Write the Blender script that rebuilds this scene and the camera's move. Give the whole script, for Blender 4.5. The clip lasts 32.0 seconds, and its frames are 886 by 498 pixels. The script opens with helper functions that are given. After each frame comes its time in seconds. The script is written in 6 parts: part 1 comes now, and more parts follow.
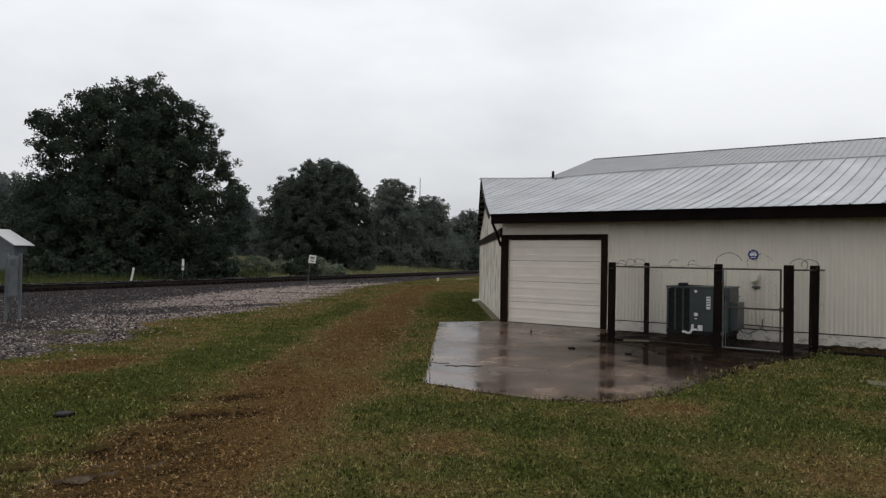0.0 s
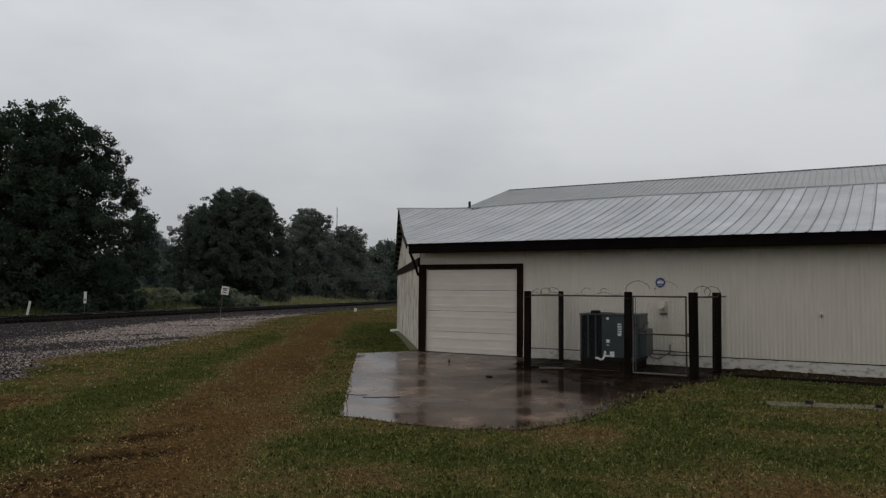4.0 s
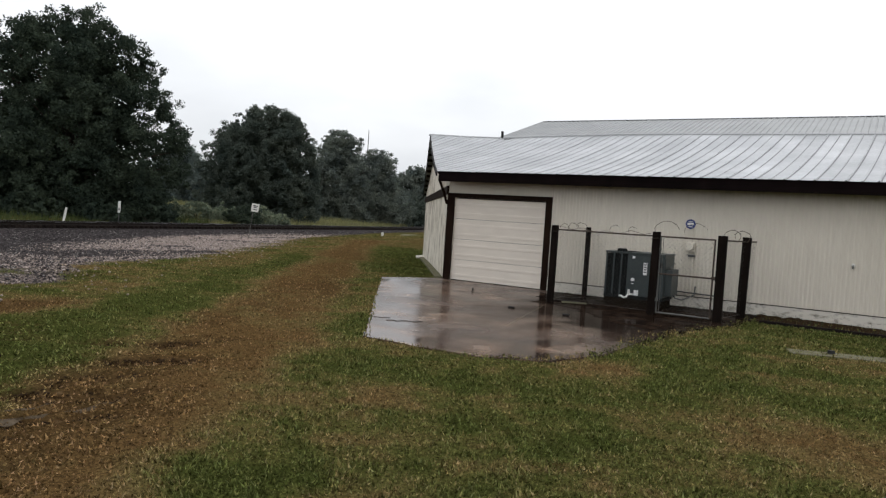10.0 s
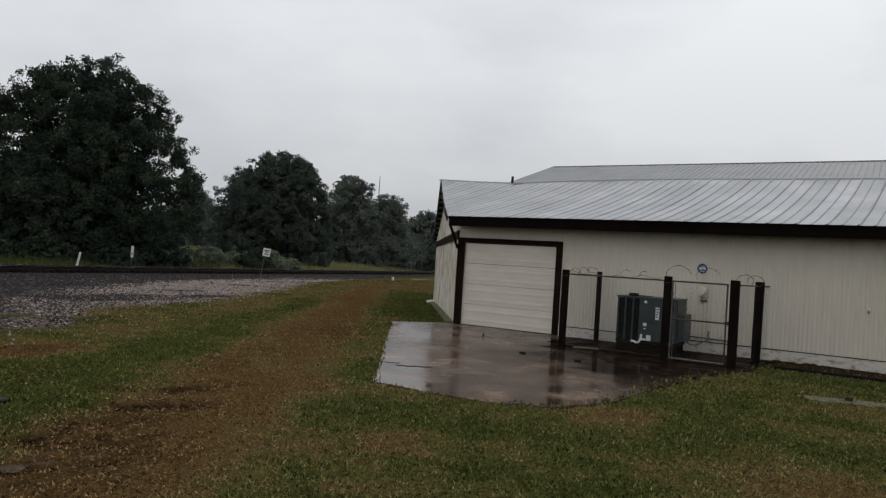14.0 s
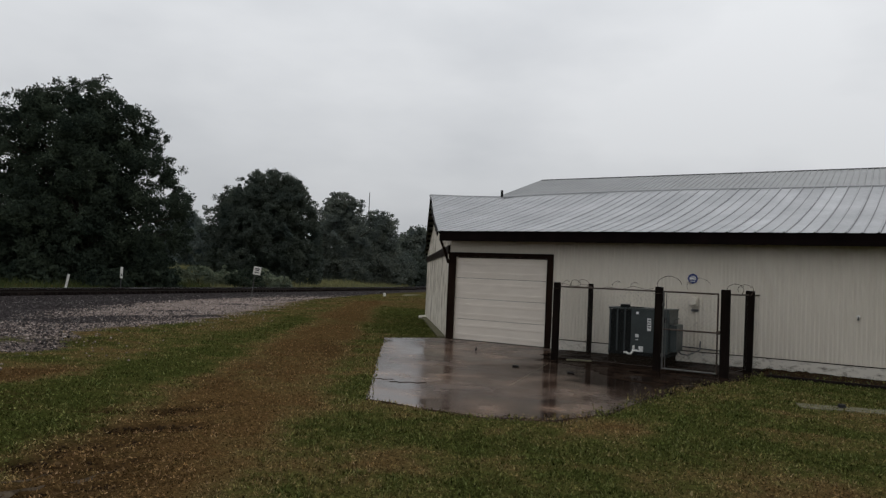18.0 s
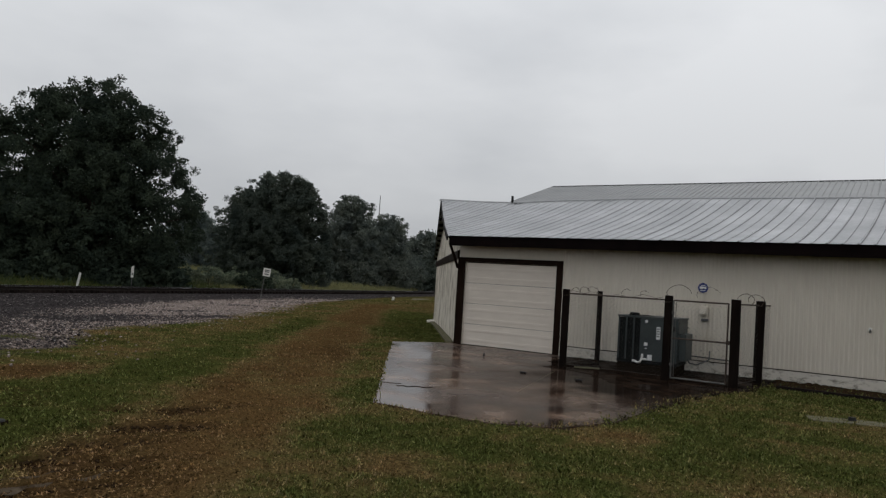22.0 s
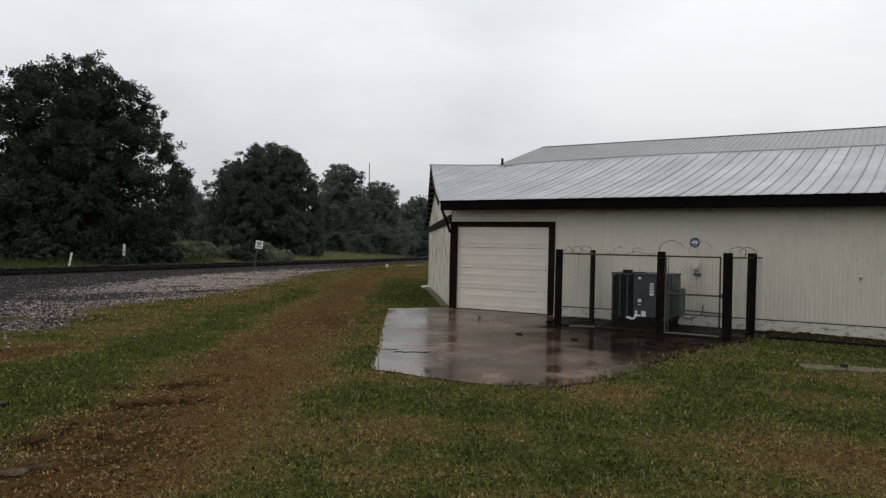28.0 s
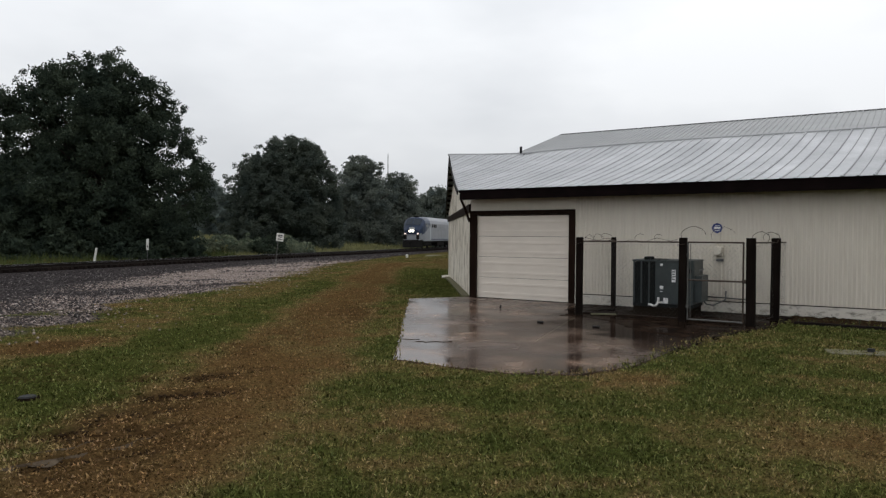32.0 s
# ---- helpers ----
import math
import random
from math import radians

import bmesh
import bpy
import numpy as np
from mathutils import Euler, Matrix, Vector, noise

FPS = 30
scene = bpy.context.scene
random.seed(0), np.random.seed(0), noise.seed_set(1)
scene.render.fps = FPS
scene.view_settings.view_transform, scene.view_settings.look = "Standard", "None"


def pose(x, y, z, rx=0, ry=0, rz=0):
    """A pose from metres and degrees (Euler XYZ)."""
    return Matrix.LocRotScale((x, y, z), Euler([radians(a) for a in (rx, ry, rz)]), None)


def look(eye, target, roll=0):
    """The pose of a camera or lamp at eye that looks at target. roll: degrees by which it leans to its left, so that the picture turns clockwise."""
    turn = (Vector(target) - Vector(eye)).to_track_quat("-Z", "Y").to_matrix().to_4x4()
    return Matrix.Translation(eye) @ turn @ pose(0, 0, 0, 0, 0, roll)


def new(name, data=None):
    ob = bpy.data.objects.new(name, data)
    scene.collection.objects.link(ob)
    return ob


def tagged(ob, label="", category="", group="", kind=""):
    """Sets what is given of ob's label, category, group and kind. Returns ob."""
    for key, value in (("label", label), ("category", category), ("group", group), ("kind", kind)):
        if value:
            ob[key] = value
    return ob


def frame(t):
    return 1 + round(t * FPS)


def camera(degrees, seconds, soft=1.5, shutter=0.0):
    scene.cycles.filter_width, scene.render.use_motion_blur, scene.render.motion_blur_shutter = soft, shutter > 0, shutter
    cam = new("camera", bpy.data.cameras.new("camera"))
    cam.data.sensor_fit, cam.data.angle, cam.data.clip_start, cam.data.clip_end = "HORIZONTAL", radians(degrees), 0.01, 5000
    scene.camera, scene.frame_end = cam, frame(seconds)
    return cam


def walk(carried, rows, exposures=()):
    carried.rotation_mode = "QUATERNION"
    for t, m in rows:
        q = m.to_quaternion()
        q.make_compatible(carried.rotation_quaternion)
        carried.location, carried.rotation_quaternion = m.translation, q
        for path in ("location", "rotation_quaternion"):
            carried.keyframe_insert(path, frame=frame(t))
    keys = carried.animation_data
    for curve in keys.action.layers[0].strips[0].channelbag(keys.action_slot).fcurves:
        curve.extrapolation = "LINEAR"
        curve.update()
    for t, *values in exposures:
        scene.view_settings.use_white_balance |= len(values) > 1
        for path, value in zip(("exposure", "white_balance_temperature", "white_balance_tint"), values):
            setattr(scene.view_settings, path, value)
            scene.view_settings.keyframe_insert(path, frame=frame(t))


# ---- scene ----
cam = camera(63.4, 32.0, soft=1.3)
EYE = (9.646, -15.888, 1.583)
# seconds, then the tilt, lean and heading in degrees; the eye stays in one place
TURNS = [
    (0.0, 90.80, -0.95, 36.02),
    (0.5, 91.51, -0.91, 33.73),
    (1.0, 91.73, -1.03, 32.38),
    (1.5, 92.65, -1.20, 31.42),
    (2.0, 92.61, -0.98, 30.60),
    (2.5, 93.02, -0.87, 29.74),
    (4.5, 93.27, -0.44, 29.48),
    (5.0, 92.31, -0.63, 29.91),
    (5.5, 91.99, -0.62, 29.84),
    (6.0, 92.23, -1.17, 30.43),
    (6.5, 91.30, -1.88, 30.43),
    (7.0, 90.16, -3.49, 30.22),
    (7.5, 88.90, -4.47, 30.09),
    (8.0, 86.81, -5.73, 29.83),
    (8.5, 84.89, -6.85, 31.27),
    (9.0, 86.27, -5.88, 32.16),
    (9.5, 87.18, -4.25, 31.60),
    (10.0, 87.48, -3.68, 31.67),
    (10.5, 87.79, -5.17, 31.04),
    (11.0, 88.39, -6.05, 32.13),
    (11.5, 88.80, -4.59, 33.26),
    (12.0, 89.32, -2.88, 33.30),
    (12.5, 89.64, -3.78, 32.24),
    (13.0, 90.21, -3.25, 32.51),
    (13.5, 90.50, -3.86, 32.57),
    (14.0, 90.98, -3.66, 32.51),
    (14.5, 91.18, -3.92, 32.21),
    (16.5, 92.05, -2.02, 31.99),
    (17.0, 92.16, -2.53, 32.02),
    (17.5, 92.23, -2.62, 32.06),
    (18.0, 92.21, -2.56, 31.81),
    (18.5, 92.08, -2.59, 31.58),
    (19.0, 92.34, -3.00, 32.04),
    (19.5, 92.45, -3.53, 32.40),
    (20.0, 92.60, -3.52, 32.61),
    (20.5, 92.53, -3.35, 32.81),
    (21.0, 92.26, -3.28, 32.60),
    (21.5, 92.39, -3.62, 32.46),
    (22.0, 92.55, -3.56, 32.53),
    (22.5, 92.27, -3.45, 32.73),
    (23.0, 91.64, -2.81, 32.60),
    (23.5, 91.64, -2.19, 32.48),
    (24.0, 91.67, -2.15, 32.38),
    (24.5, 91.61, -1.75, 32.38),
    (25.0, 91.21, -1.73, 32.35),
    (25.5, 91.03, -1.47, 32.19),
    (27.5, 90.02, -1.13, 32.34),
    (28.0, 89.79, -1.23, 31.97),
    (28.5, 89.72, -1.53, 32.25),
    (29.0, 89.60, -1.37, 32.26),
    (29.5, 89.44, -1.48, 32.41),
    (30.0, 88.65, -1.66, 32.97),
    (30.5, 89.10, -1.47, 32.30),
    (31.0, 88.83, -1.19, 31.76),
    (31.5, 88.95, -0.77, 32.97),
    (32.0, 88.95, -0.32, 33.54),]
EXPOSURES = [
    (0.0, -0.05), (1.0, -0.35), (2.0, -0.55), (5.0, -0.55), (6.0, -0.45), (7.0, -0.33), (8.0, 0.05), (8.5, 0.30),
    (9.0, 0.50), (10.0, 0.35), (11.0, 0.12), (12.0, -0.05), (13.0, -0.20), (14.0, -0.30), (17.0, -0.40), (19.0, -0.40),
    (22.0, -0.45), (25.0, -0.30), (28.0, -0.10), (30.0, -0.06), (32.0, 0.02),
]
walk(cam, [(t, pose(*EYE, a, b, c)) for t, a, b, c in TURNS], EXPOSURES)

# ---- sky and sun: rain-grey overcast ----
SUN_HEIGHT, SUN_HEADING = 58.0, 20.0
world = bpy.data.worlds.new("overcast")
scene.world = world
world.use_nodes = True
wn, wl = world.node_tree.nodes, world.node_tree.links
wn.clear()
sky = wn.new("ShaderNodeTexSky")
sky.sky_type = "NISHITA"
sky.sun_disc = False
sky.sun_elevation, sky.sun_rotation = radians(SUN_HEIGHT), radians(SUN_HEADING)
sky.air_density, sky.dust_density = 1.0, 4.0
sky_dim = wn.new("ShaderNodeVectorMath")
sky_dim.operation = "SCALE"
sky_dim.inputs["Scale"].default_value = 0.08
wl.new(sky.outputs["Color"], sky_dim.inputs[0])
coord = wn.new("ShaderNodeTexCoord")
stretch = wn.new("ShaderNodeMapping")
stretch.inputs["Scale"].default_value = (1.0, 1.0, 2.6)
wl.new(coord.outputs["Generated"], stretch.inputs["Vector"])
cloud = wn.new("ShaderNodeTexNoise")
cloud.inputs["Scale"].default_value, cloud.inputs["Detail"].default_value = 1.7, 5.0
cloud.inputs["Roughness"].default_value = 0.5
wl.new(stretch.outputs["Vector"], cloud.inputs["Vector"])
cloud_ramp = wn.new("ShaderNodeValToRGB")
cloud_ramp.color_ramp.elements[0].position, cloud_ramp.color_ramp.elements[0].color = 0.30, (0.609, 0.636, 0.675, 1)
cloud_ramp.color_ramp.elements[1].position, cloud_ramp.color_ramp.elements[1].color = 0.66, (0.916, 0.936, 0.962, 1)
wl.new(cloud.outputs["Fac"], cloud_ramp.inputs["Fac"])
# brighter aloft, greyer down at the wet horizon
split = wn.new("ShaderNodeSeparateXYZ")
wl.new(coord.outputs["Generated"], split.inputs[0])
rise = wn.new("ShaderNodeMapRange")
rise.inputs["From Min"].default_value, rise.inputs["From Max"].default_value = 0.0, 0.45
rise.inputs["To Min"].default_value, rise.inputs["To Max"].default_value = 0.82, 1.32
wl.new(split.outputs["Z"], rise.inputs["Value"])
aloft = wn.new("ShaderNodeVectorMath")
aloft.operation = "SCALE"
wl.new(cloud_ramp.outputs["Color"], aloft.inputs[0])
wl.new(rise.outputs["Result"], aloft.inputs["Scale"])
veil = wn.new("ShaderNodeMix")
veil.data_type = "RGBA"
veil.inputs["Factor"].default_value = 0.93
wl.new(sky_dim.outputs["Vector"], veil.inputs["A"])
wl.new(aloft.outputs["Vector"], veil.inputs["B"])
back = wn.new("ShaderNodeBackground")
back.inputs["Strength"].default_value = 1.0
wl.new(veil.outputs["Result"], back.inputs["Color"])
out = wn.new("ShaderNodeOutputWorld")
wl.new(back.outputs["Background"], out.inputs["Surface"])

sun = new("sun", bpy.data.lights.new("sun", "SUN"))
sun.data.energy, sun.data.angle, sun.data.color = 0.3, radians(25), (1.0, 0.97, 0.93)
a, b = radians(SUN_HEIGHT), radians(SUN_HEADING)
sun.matrix_world = look((0, 0, 60), Vector((0, 0, 60)) - Vector((math.sin(b) * math.cos(a), math.cos(b) * math.cos(a), math.sin(a))))


# ---- materials ----
def material(name):
    m = bpy.data.materials.new(name)
    m.use_nodes = True
    nt = m.node_tree
    return m, nt, nt.nodes["Principled BSDF"]


def place(nt, scale=(1, 1, 1), space="Position"):
    """Coordinates in metres, stretched."""
    if space == "Position":
        src = nt.nodes.new("ShaderNodeNewGeometry").outputs["Position"]
    else:
        src = nt.nodes.new("ShaderNodeTexCoord").outputs[space]
    mp = nt.nodes.new("ShaderNodeMapping")
    mp.inputs["Scale"].default_value = scale
    nt.links.new(src, mp.inputs["Vector"])
    return mp.outputs["Vector"]


def grain(nt, vec, scale, detail=4.0, rough=0.55):
    n = nt.nodes.new("ShaderNodeTexNoise")
    n.inputs["Scale"].default_value, n.inputs["Detail"].default_value, n.inputs["Roughness"].default_value = scale, detail, rough
    nt.links.new(vec, n.inputs["Vector"])
    return n.outputs["Fac"]


def ramp(nt, fac, *stops):
    r = nt.nodes.new("ShaderNodeValToRGB")
    els = r.color_ramp.elements
    while len(els) < len(stops):
        els.new(0.5)
    for e, (pos, col) in zip(els, stops):
        e.position = pos
        e.color = (*col, 1) if len(col) == 3 else col
    nt.links.new(fac, r.inputs["Fac"])
    return r.outputs["Color"]


def mix(nt, fac, a, b, blend="MIX"):
    n = nt.nodes.new("ShaderNodeMix")
    n.data_type, n.blend_type = "RGBA", blend
    for slot, v in (("Factor", fac), ("A", a), ("B", b)):
        if isinstance(v, bpy.types.NodeSocket):
            nt.links.new(v, n.inputs[slot])
        else:
            n.inputs[slot].default_value = v if slot == "Factor" else (*v, 1)
    return n.outputs["Result"]


def sums(nt, op, a, b, clamp=False):
    n = nt.nodes.new("ShaderNodeMath")
    n.operation, n.use_clamp = op, clamp
    for i, v in enumerate((a, b)):
        if isinstance(v, bpy.types.NodeSocket):
            nt.links.new(v, n.inputs[i])
        else:
            n.inputs[i].default_value = v
    return n.outputs[0]


def bump(nt, bsdf, height, strength=0.3, distance=0.01):
    n = nt.nodes.new("ShaderNodeBump")
    n.inputs["Strength"].default_value, n.inputs["Distance"].default_value = strength, distance
    nt.links.new(height, n.inputs["Height"])
    nt.links.new(n.outputs["Normal"], bsdf.inputs["Normal"])


def attr(nt, name):
    n = nt.nodes.new("ShaderNodeAttribute")
    n.attribute_name = name
    return n.outputs["Fac"]


def spread(nt, how="Object"):
    if how == "Object":
        return nt.nodes.new("ShaderNodeObjectInfo").outputs["Random"]
    return nt.nodes.new("ShaderNodeNewGeometry").outputs["Random Per Island"]


def surface(name, dark, light, scale=8.0, rough=(0.5, 0.7), metal=0.0, fine=60.0, relief=0.15, stretch=(1, 1, 1), vary=0.0, space="Position", shine=0.3):
    """A two-scale mottled surface between two colours."""
    m, nt, bs = material(name)
    vec = place(nt, stretch, space)
    big, small = grain(nt, vec, scale), grain(nt, vec, fine, 6)
    both = sums(nt, "ADD", sums(nt, "MULTIPLY", big, 0.65), sums(nt, "MULTIPLY", small, 0.35))
    col = ramp(nt, both, (0.32, dark), (0.68, light))
    if vary:
        k = nt.nodes.new("ShaderNodeMapRange")
        k.inputs["To Min"].default_value, k.inputs["To Max"].default_value = 1 - vary, 1 + vary
        nt.links.new(spread(nt), k.inputs["Value"])
        sc = nt.nodes.new("ShaderNodeVectorMath")
        sc.operation = "SCALE"
        nt.links.new(col, sc.inputs[0])
        nt.links.new(k.outputs["Result"], sc.inputs["Scale"])
        col = sc.outputs["Vector"]
    nt.links.new(col, bs.inputs["Base Color"])
    rg = nt.nodes.new("ShaderNodeMapRange")
    rg.inputs["To Min"].default_value, rg.inputs["To Max"].default_value = rough
    nt.links.new(big, rg.inputs["Value"])
    nt.links.new(rg.outputs["Result"], bs.inputs["Roughness"])
    bs.inputs["Metallic"].default_value = metal
    bs.inputs["Specular IOR Level"].default_value = shine
    bump(nt, bs, small, relief, 0.004)
    return m


def lawn_material(name, blades):
    """Mown grass from green to dry brown by the 'dry' attribute, with mud and gravel under it."""
    m, nt, bs = material(name)
    vec = place(nt)
    dry = attr(nt, "dry")
    patch = grain(nt, vec, 2.3, 5)
    speck = grain(nt, vec, 38.0, 4)
    d = sums(nt, "ADD", dry, sums(nt, "MULTIPLY", sums(nt, "SUBTRACT", patch, 0.5), 1.1), True)
    if blades:
        d = sums(nt, "ADD", d, sums(nt, "MULTIPLY", sums(nt, "SUBTRACT", spread(nt, "Island"), 0.45), 0.42), True)
    col = ramp(nt, d, (0.0, (0.088, 0.104, 0.029)), (0.26, (0.142, 0.140, 0.046)), (0.58, (0.224, 0.163, 0.071)), (1.0, (0.194, 0.119, 0.052)))
    if blades:
        tone = ramp(nt, sums(nt, "MODULO", sums(nt, "MULTIPLY", spread(nt, "Island"), 7.13), 1.0), (0.0, (0.32, 0.33, 0.31)), (0.5, (1.0, 0.99, 0.95)), (0.85, (1.36, 1.36, 1.5)), (1.0, (1.58, 1.60, 2.1)))
        col = mix(nt, 1.0, col, tone, "MULTIPLY")
        # noise puts the dark gaps between tufts into the blade colour
        tuft = ramp(nt, grain(nt, vec, 19.0, 4, 0.7), (0.36, (0.26, 0.27, 0.26)), (0.50, (1.0, 1.0, 1.0)), (0.66, (1.6, 1.56, 1.5)))
        col = mix(nt, 1.0, col, tuft, "MULTIPLY")
        bs.inputs["Roughness"].default_value = 0.8
        bs.inputs["Specular IOR Level"].default_value = 0.0
    else:
        tone = ramp(nt, speck, (0.32, (0.14, 0.135, 0.12)), (0.7, (0.72, 0.71, 0.66)))
        col = mix(nt, 1.0, col, tone, "MULTIPLY")
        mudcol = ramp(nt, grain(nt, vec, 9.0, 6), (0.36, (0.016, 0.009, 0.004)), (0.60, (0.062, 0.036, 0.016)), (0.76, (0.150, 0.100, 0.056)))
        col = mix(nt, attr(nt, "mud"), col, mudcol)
        stone = nt.nodes.new("ShaderNodeTexVoronoi")
        stone.inputs["Scale"].default_value = 16.0
        nt.links.new(vec, stone.inputs["Vector"])
        grey = ramp(nt, stone.outputs["Color"], (0.2, (0.014, 0.0125, 0.0125)), (0.6, (0.042, 0.036, 0.036)), (0.9, (0.088, 0.077, 0.075)))
        pale = ramp(nt, stone.outputs["Color"], (0.2, (0.14, 0.108, 0.093)), (0.8, (0.33, 0.265, 0.235)))
        rock = mix(nt, attr(nt, "pale"), grey, pale)
        col = mix(nt, attr(nt, "gravel"), col, rock)
        wet = nt.nodes.new("ShaderNodeMapRange")
        wet.inputs["From Min"].default_value, wet.inputs["From Max"].default_value = 0.35, 0.65
        wet.inputs["To Min"].default_value, wet.inputs["To Max"].default_value = 0.35, 0.9
        nt.links.new(patch, wet.inputs["Value"])
        nt.links.new(wet.outputs["Result"], bs.inputs["Roughness"])
        bs.inputs["Specular IOR Level"].default_value = 0.0
        bump(nt, bs, sums(nt, "ADD", speck, grain(nt, vec, 9.0, 6)), 0.7, 0.03)
    nt.links.new(col, bs.inputs["Base Color"])
    return m


def slab_material():
    """Rain-wet concrete: stained, cracked, with mirror-smooth puddles."""
    m, nt, bs = material("wet_concrete")
    vec = place(nt)
    big, mid, fine = grain(nt, vec, 0.55, 5), grain(nt, vec, 1.3, 7, 0.62), grain(nt, vec, 40, 6)
    col = ramp(nt, mid, (0.36, (0.012, 0.006, 0.004)), (0.49, (0.075, 0.041, 0.026)), (0.62, (0.225, 0.148, 0.104)))
    col = mix(nt, ramp(nt, big, (0.42, (0, 0, 0)), (0.62, (1, 1, 1))), col, mix(nt, 0.55, col, (0.040, 0.030, 0.026)))
    col = mix(nt, 0.2, col, ramp(nt, fine, (0.3, (0.02, 0.016, 0.013)), (0.7, (0.16, 0.13, 0.11))))
    # black silt washed out of the fenced corner
    away = nt.nodes.new("ShaderNodeVectorMath")
    away.operation = "DISTANCE"
    away.inputs[1].default_value = (6.5, -2.6, 0.0)
    nt.links.new(vec, away.inputs[0])
    reach = sums(nt, "ADD", sums(nt, "MULTIPLY", away.outputs["Value"], 0.20), sums(nt, "MULTIPLY", sums(nt, "SUBTRACT", grain(nt, vec, 1.1, 6, 0.65), 0.5), 0.9))
    silt = ramp(nt, reach, (0.42, (1, 1, 1)), (0.80, (0, 0, 0)))
    col = mix(nt, silt, col, mix(nt, 0.88, col, (0.006, 0.004, 0.003)))
    nt.links.new(col, bs.inputs["Base Color"])
    wet = ramp(nt, sums(nt, "ADD", sums(nt, "MULTIPLY", big, 0.6), sums(nt, "MULTIPLY", mid, 0.4)), (0.40, (0.09, 0.09, 0.09)), (0.58, (0.30, 0.30, 0.30)))
    bs.inputs["Roughness"].default_value = 0.8
    bs.inputs["Specular IOR Level"].default_value = 0.0
    bs.inputs["Coat IOR"].default_value = 1.33
    nt.links.new(mix(nt, silt, (0.80, 0.80, 0.80), (0.24, 0.24, 0.24)), bs.inputs["Coat Weight"])
    nt.links.new(mix(nt, silt, wet, (0.07, 0.07, 0.07)), bs.inputs["Coat Roughness"])
    bump(nt, bs, sums(nt, "ADD", sums(nt, "MULTIPLY", mid, 0.5), sums(nt, "MULTIPLY", fine, 0.3)), 0.16, 0.006)
    nrm = bs.inputs["Normal"].links[0].from_socket
    nt.links.new(nrm, bs.inputs["Coat Normal"])
    return m


def leaf_material(name, dark, light, glow=0.3):
    """Leaves that let some of the light through."""
    m, nt, bs = material(name)
    vec = place(nt)
    col = ramp(nt, spread(nt, "Island"), (0.0, dark), (1.0, light))
    col = mix(nt, 1.0, col, ramp(nt, grain(nt, vec, 0.35, 3), (0.3, (0.65, 0.7, 0.7)), (0.7, (1.2, 1.15, 1.0))), "MULTIPLY")
    nt.links.new(col, bs.inputs["Base Color"])
    bs.inputs["Roughness"].default_value = 0.75
    bs.inputs["Specular IOR Level"].default_value = 0.02
    thin = nt.nodes.new("ShaderNodeBsdfTranslucent")
    nt.links.new(col, thin.inputs["Color"])
    both = nt.nodes.new("ShaderNodeMixShader")
    both.inputs[0].default_value = glow
    out = next(n for n in nt.nodes if n.type == "OUTPUT_MATERIAL")
    nt.links.new(bs.outputs[0], both.inputs[1])
    nt.links.new(thin.outputs[0], both.inputs[2])
    nt.links.new(both.outputs[0], out.inputs["Surface"])
    return m


def stone_material(name, dark, mid, light):
    m, nt, bs = material(name)
    col = ramp(nt, spread(nt, "Island"), (0.0, dark), (0.90, mid), (0.99, light))
    nt.links.new(col, bs.inputs["Base Color"])
    bs.inputs["Roughness"].default_value = 0.55
    bs.inputs["Specular IOR Level"].default_value = 0.03
    return m


def painted_metal_siding():
    """Cream-painted ribbed sheet, streaked and grimed towards no particular side."""
    m, nt, bs = material("cream_siding")
    vec = place(nt, (3.0, 3.0, 0.35))
    streak, blotch = grain(nt, vec, 3.0, 6), grain(nt, place(nt), 0.8, 4)
    col = ramp(nt, streak, (0.25, (0.56, 0.508, 0.42)), (0.6, (0.63, 0.575, 0.48)))
    col = mix(nt, 0.35, col, ramp(nt, blotch, (0.3, (0.56, 0.51, 0.43)), (0.7, (0.67, 0.615, 0.525))))
    nt.links.new(col, bs.inputs["Base Color"])
    bs.inputs["Roughness"].default_value = 0.55
    bump(nt, bs, streak, 0.08, 0.004)
    return m


def mildewed_wall():
    """The weathered end wall: cream boards with tall grey-brown mildew streaks."""
    m, nt, bs = material("mildewed_cream")
    vec = place(nt, (0.9, 0.9, 0.55))
    streak = grain(nt, vec, 2.0, 7, 0.68)
    col = ramp(nt, streak, (0.34, (0.17, 0.135, 0.095)), (0.44, (0.40, 0.35, 0.275)), (0.53, (0.64, 0.59, 0.50)))
    nt.links.new(col, bs.inputs["Base Color"])
    bs.inputs["Roughness"].default_value = 0.7
    bump(nt, bs, streak, 0.15, 0.006)
    return m


